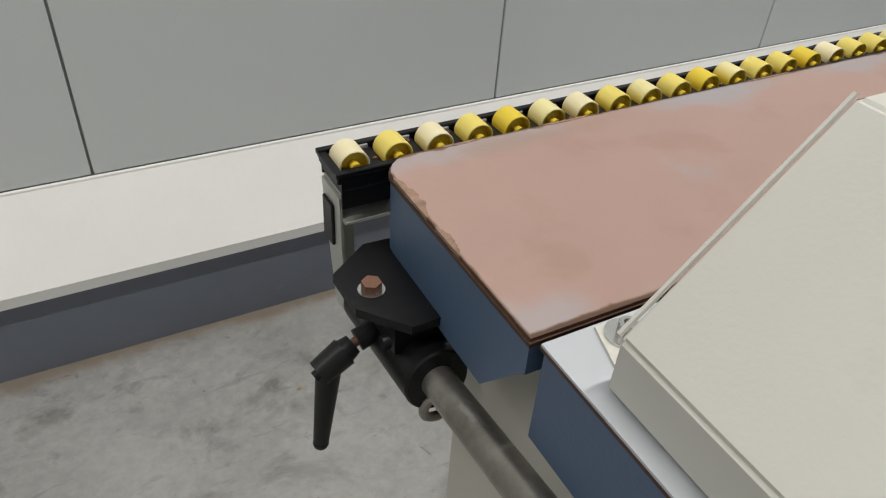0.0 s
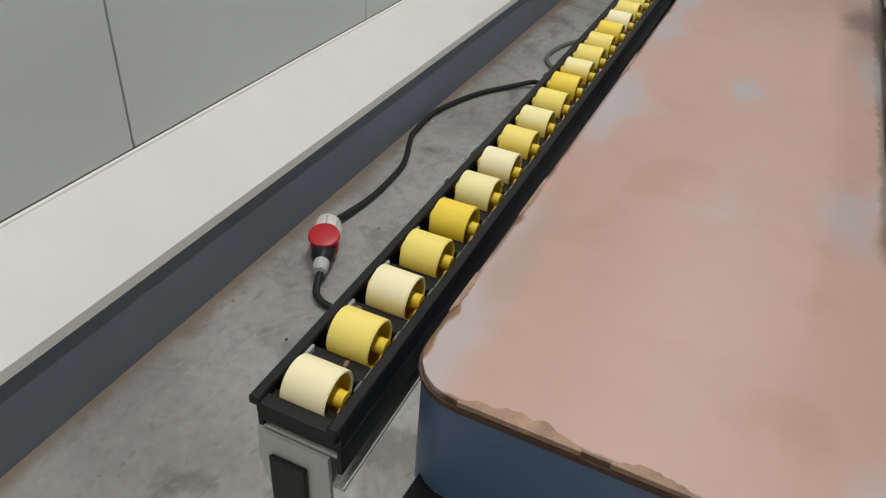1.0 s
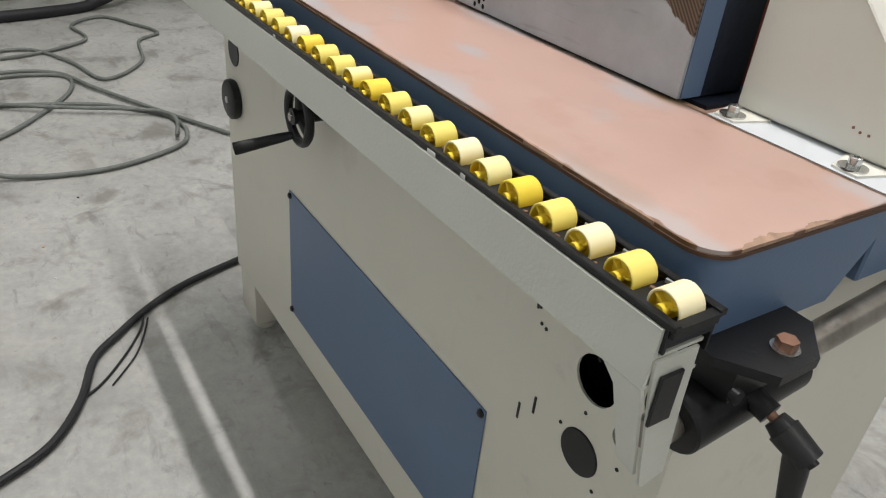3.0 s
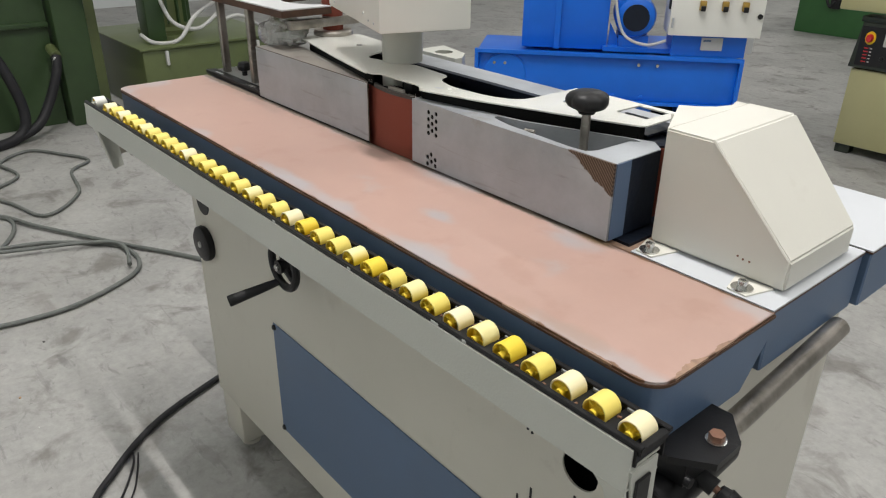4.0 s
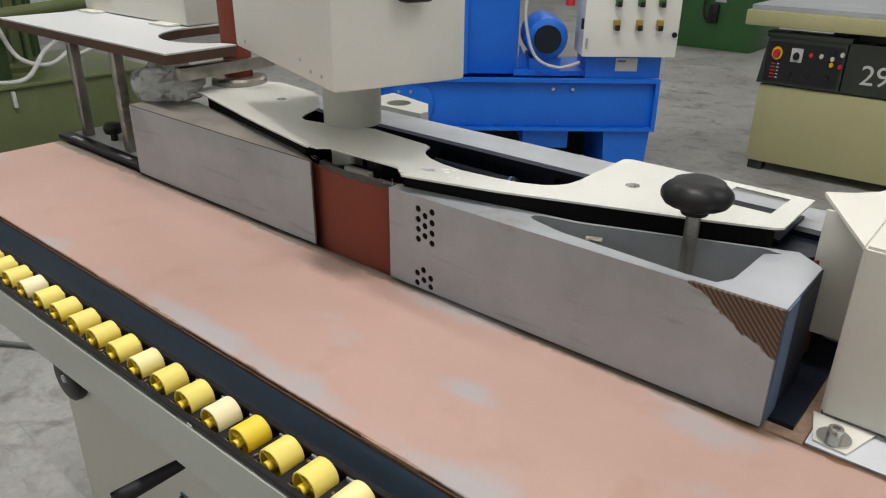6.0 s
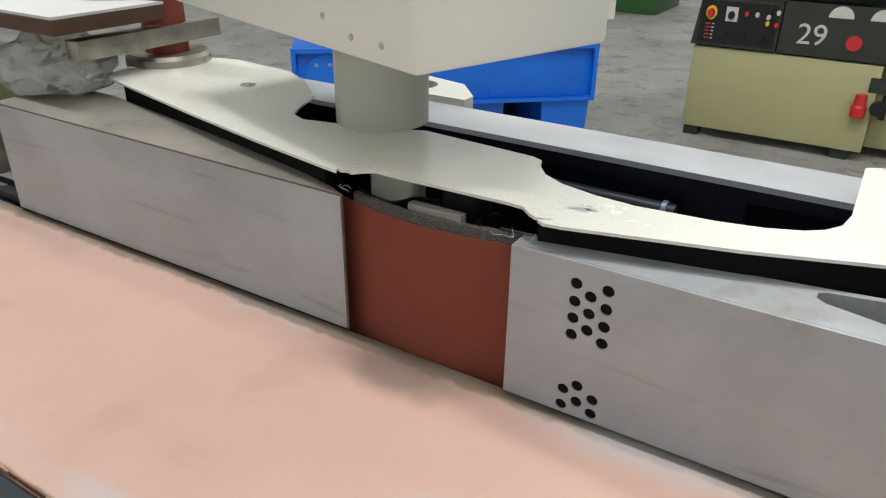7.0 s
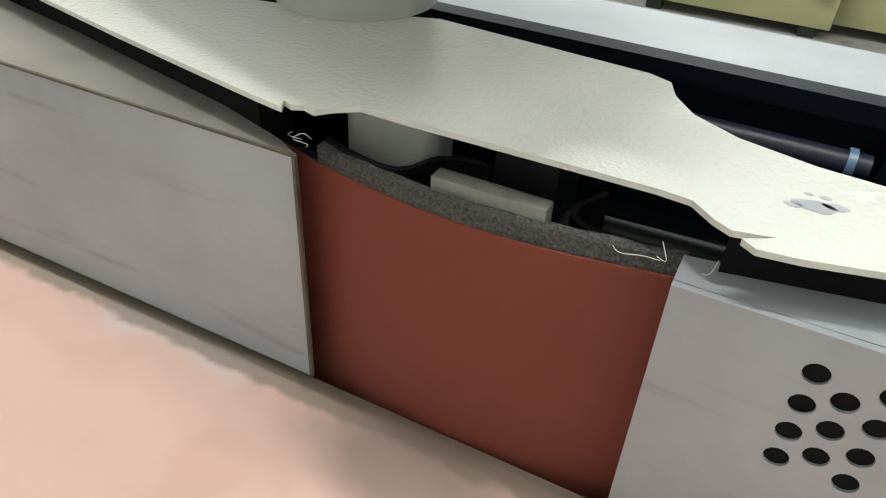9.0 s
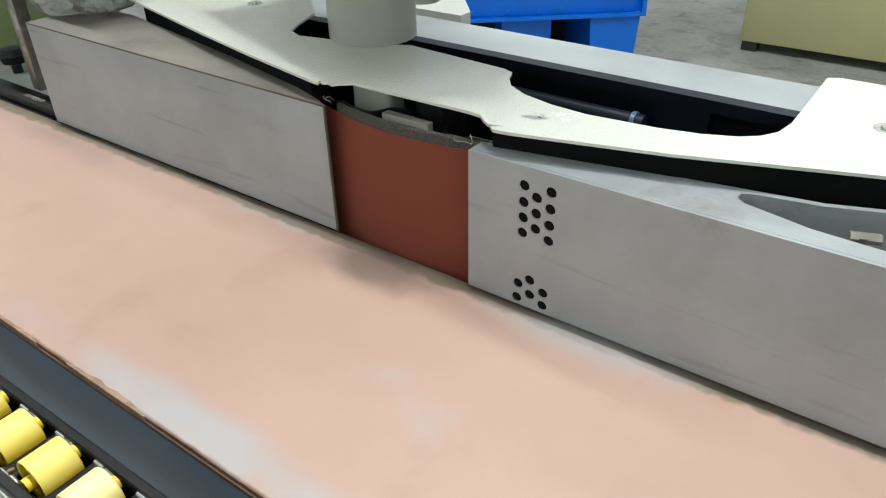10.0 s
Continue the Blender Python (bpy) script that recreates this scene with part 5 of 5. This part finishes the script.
for pts in ([(0.0, 1.1, 0.78), (0.12, 1.14, 0.58), (0.14, 1.3, 0.52), (0.05, 1.5, 0.6)], [(0.05, 0.95, 0.5), (0.16, 1.0, 0.46), (0.18, 1.15, 0.47), (0.12, 1.3, 0.6), (0.0, 1.5, 0.66)], [(0.1, 1.5, 0.55), (0.15, 1.6, 0.58), (0.12, 1.75, 0.5)]):
    bm = bmesh.new()
    sweep(bm, spline(pts), 0.013)
    part("hose", bm, grey_plastic, gp)
bm = bmesh.new()
sweep(bm, spline([(0.06, -0.3, 1.1), (0.1, -0.12, 0.9), (0.16, -0.02, 0.7), (0.22, 0.1, 0.4), (0.26, 0.14, 0.15), (0.3, 0.06, 0.035), (0.42, -0.2, 0.03), (0.5, -0.55, 0.03)], 10), 0.03, seg=12)
part("black_hose", bm, rubber, gp, "thick black hose hanging to the floor")
bm = bmesh.new()
sweep(bm, spline([(0.14, 0.4, 0.45), (0.17, 0.38, 0.36), (0.2, 0.3, 0.2), (0.25, 0.2, 0.08), (0.3, 0.06, 0.035)], 8), 0.028, seg=12)
part("black_hose", bm, rubber, gp)
part("hose_fitting", C((0.15, 0.395, 0.44), (0.172, 0.375, 0.35), 0.022, seg=12), chrome, gp)

# ---- cables on the floor ----


def cable(name, pts, r, material, label, cat="cable"):
    return tagged(part(name, W(spline(pts, 10), r, seg=10), material), label, cat)


cable("power_cable", [(-1.36, 0.05, 0.012), (-1.332, -0.052, 0.012), (-1.27, -0.22, 0.012), (-1.205, -0.325, 0.012), (-1.125, -0.415, 0.012), (-1.05, -0.485, 0.012), (-0.92, -0.535, 0.012), (-0.815, -0.605, 0.012), (-0.757, -0.7, 0.012), (-0.72, -0.8, 0.012), (-0.71, -0.87, 0.012), (-0.73, -0.915, 0.018), (-0.782, -0.938, 0.036)], 0.0092, rubber, "black rubber power cable lying on the floor")
cable("power_cable", [(-0.98, -1.038, 0.04), (-1.04, -1.036, 0.022), (-1.2, -1.022, 0.012), (-1.378, -1.028, 0.012), (-1.47, -1.05, 0.012), (-1.56, -1.085, 0.012), (-1.64, -1.106, 0.012), (-1.82, -1.11, 0.012), (-2.04, -1.045, 0.012), (-2.2, -0.945, 0.014), (-2.245, -0.88, 0.028), (-2.2, -0.815, 0.04)], 0.0092, rubber, "black rubber power cable along the kerb")
cable("grey_cable", [(-2.124, -0.622, 0.036), (-2.1, -0.55, 0.015), (-2.07, -0.4, 0.011), (-2.075, -0.22, 0.011), (-2.175, 0.0, 0.011), (-2.29, 0.067, 0.011), (-2.42, 0.065, 0.011), (-2.52, 0.02, 0.011), (-2.69, -0.18, 0.011), (-2.76, -0.4, 0.011), (-2.82, -0.6, 0.011), (-2.95, -0.7, 0.011), (-3.1, -0.6, 0.011), (-3.14, -0.42, 0.011), (-3.08, -0.25, 0.011), (-2.886, -0.26, 0.011), (-2.646, -0.404, 0.011), (-2.447, -0.576, 0.011), (-2.4, -0.76, 0.011), (-2.55, -0.93, 0.011), (-2.803, -0.9, 0.011), (-3.0, -0.735, 0.014), (-3.18, -0.5, 0.014), (-3.12, -0.28, 0.016), (-2.88, -0.16, 0.016), (-2.495, 0.053, 0.014), (-2.152, 0.258, 0.011), (-1.8, 0.4, 0.011), (-1.5, 0.45, 0.011)], 0.0085, grey_rubber, "grey cable lying in loose loops on the floor")
cable("grey_cable", [(-2.25, 0.02, 0.022), (-2.5, 0.03, 0.024), (-2.69, -0.385, 0.026), (-2.87, -0.66, 0.02), (-3.1, -0.77, 0.024), (-3.43, -0.63, 0.011), (-3.52, -0.36, 0.011), (-3.28, -0.2, 0.011), (-3.0, -0.1, 0.011), (-3.2, 0.1, 0.011), (-3.54, 0.164, 0.011), (-3.67, 0.288, 0.011), (-3.87, 0.2, 0.011), (-4.04, 0.07, 0.011), (-3.9, -0.1, 0.011), (-3.6, -0.09, 0.011), (-3.4, -0.5, 0.011), (-3.6, -0.9, 0.011)], 0.008, grey_rubber, "thin grey cable coiled on the floor")
# thin wires beside the power cable
cable("thin_wire", [(-1.17, -0.35, 0.012), (-1.13, -0.365, 0.004), (-1.05, -0.415, 0.004), (-0.97, -0.48, 0.004), (-0.93, -0.53, 0.006)], 0.003, rubber, "thin dark wire beside the power cable", "wire")
cable("thin_wire", [(-1.16, -0.34, 0.012), (-1.1, -0.365, 0.004), (-1.03, -0.4, 0.004), (-0.95, -0.465, 0.004)], 0.0022, rubber, "thin dark wire beside the power cable", "wire")


def cee(name, at, turn, label, size=1.0, body=None, red=0.035):
    """A red industrial plug and its coupler, lying on the floor."""
    t = thing(name, label, "plug", at=Matrix.Translation(at) @ Matrix.Rotation(radians(turn), 4, "Z") @ Matrix.Scale(size, 4))
    m = Matrix.Rotation(radians(90), 4, "Y")
    part("coupler_body", Lt([(0, -0.11), (0.014, -0.11), (0.018, -0.1), (0.034, -0.088), (0.039, -0.075), (0.039, -0.02), (0.034, 0.0), (0, 0.0)], m=m, seg=28), body or box_white, t, "coupler body")
    for k in range(8):
        a = math.tau * k / 8
        part("grip_rib", B(-0.072, -0.025, -0.0025, 0.0025, 0.0375, 0.0405, bevel=0.001, seg=1, m=Matrix.Rotation(a, 4, "X")), grey_plastic, t)
    part("red_collar", Lt([(0, 0.0), (0.036, 0.0), (0.038, 0.006), (0.038, red - 0.005), (0.034, red), (0, red)], m=m, seg=28), red_plastic, t, "red collar")
    part("flap", Lt([(0, 0.012), (0.032, 0.0115), (0.041, 0.008), (0.043, 0.002), (0.041, 0), (0, 0)], m=Matrix.Translation((0.022, 0, 0.034)) @ Matrix.Rotation(radians(12), 4, "Y"), seg=32), red_plastic, t, "round red spring flap")
    part("plug_grip", Lt([(0, 0.035), (0.032, 0.035), (0.031, 0.07), (0.025, 0.085), (0.02, 0.095), (0, 0.095)], m=m, seg=24), plastic, t, "dark grey plug grip")
    part("gland", Lt([(0, 0.09), (0.0195, 0.09), (0.021, 0.095), (0.021, 0.12), (0.014, 0.132), (0, 0.132)], m=m, seg=12), grey_plastic, t)


cee("power_plug", (-0.896, -0.995, 0.042), 26.8, "red and grey industrial plug coupled to its socket, on the floor", 0.97)
cee("power_plug", (-2.168, -0.733, 0.042), 68, "red industrial plug and coupler on the concrete floor", 0.9, grey_rubber, 0.08)

# litter on the floor
for k in range(24):
    x, y = random.uniform(-2.6, 0.4), random.uniform(-1.14, -0.3)
    r = random.uniform(0.002, 0.006)
    bm = bmesh.new()
    bmesh.ops.create_icosphere(bm, subdivisions=1, radius=r)
    for v in bm.verts:
        v.co = Vector((v.co.x * random.uniform(0.6, 1.8), v.co.y * random.uniform(0.6, 1.3), (v.co.z + r * 0.45) * 0.7))
    o = tagged(part("crumb", bm, random.choice((rubber, wood, brown_edge, grey_plastic))), "small crumb of debris on the concrete floor", "debris", "floor crumbs")
    o.location = (x, y, 0)
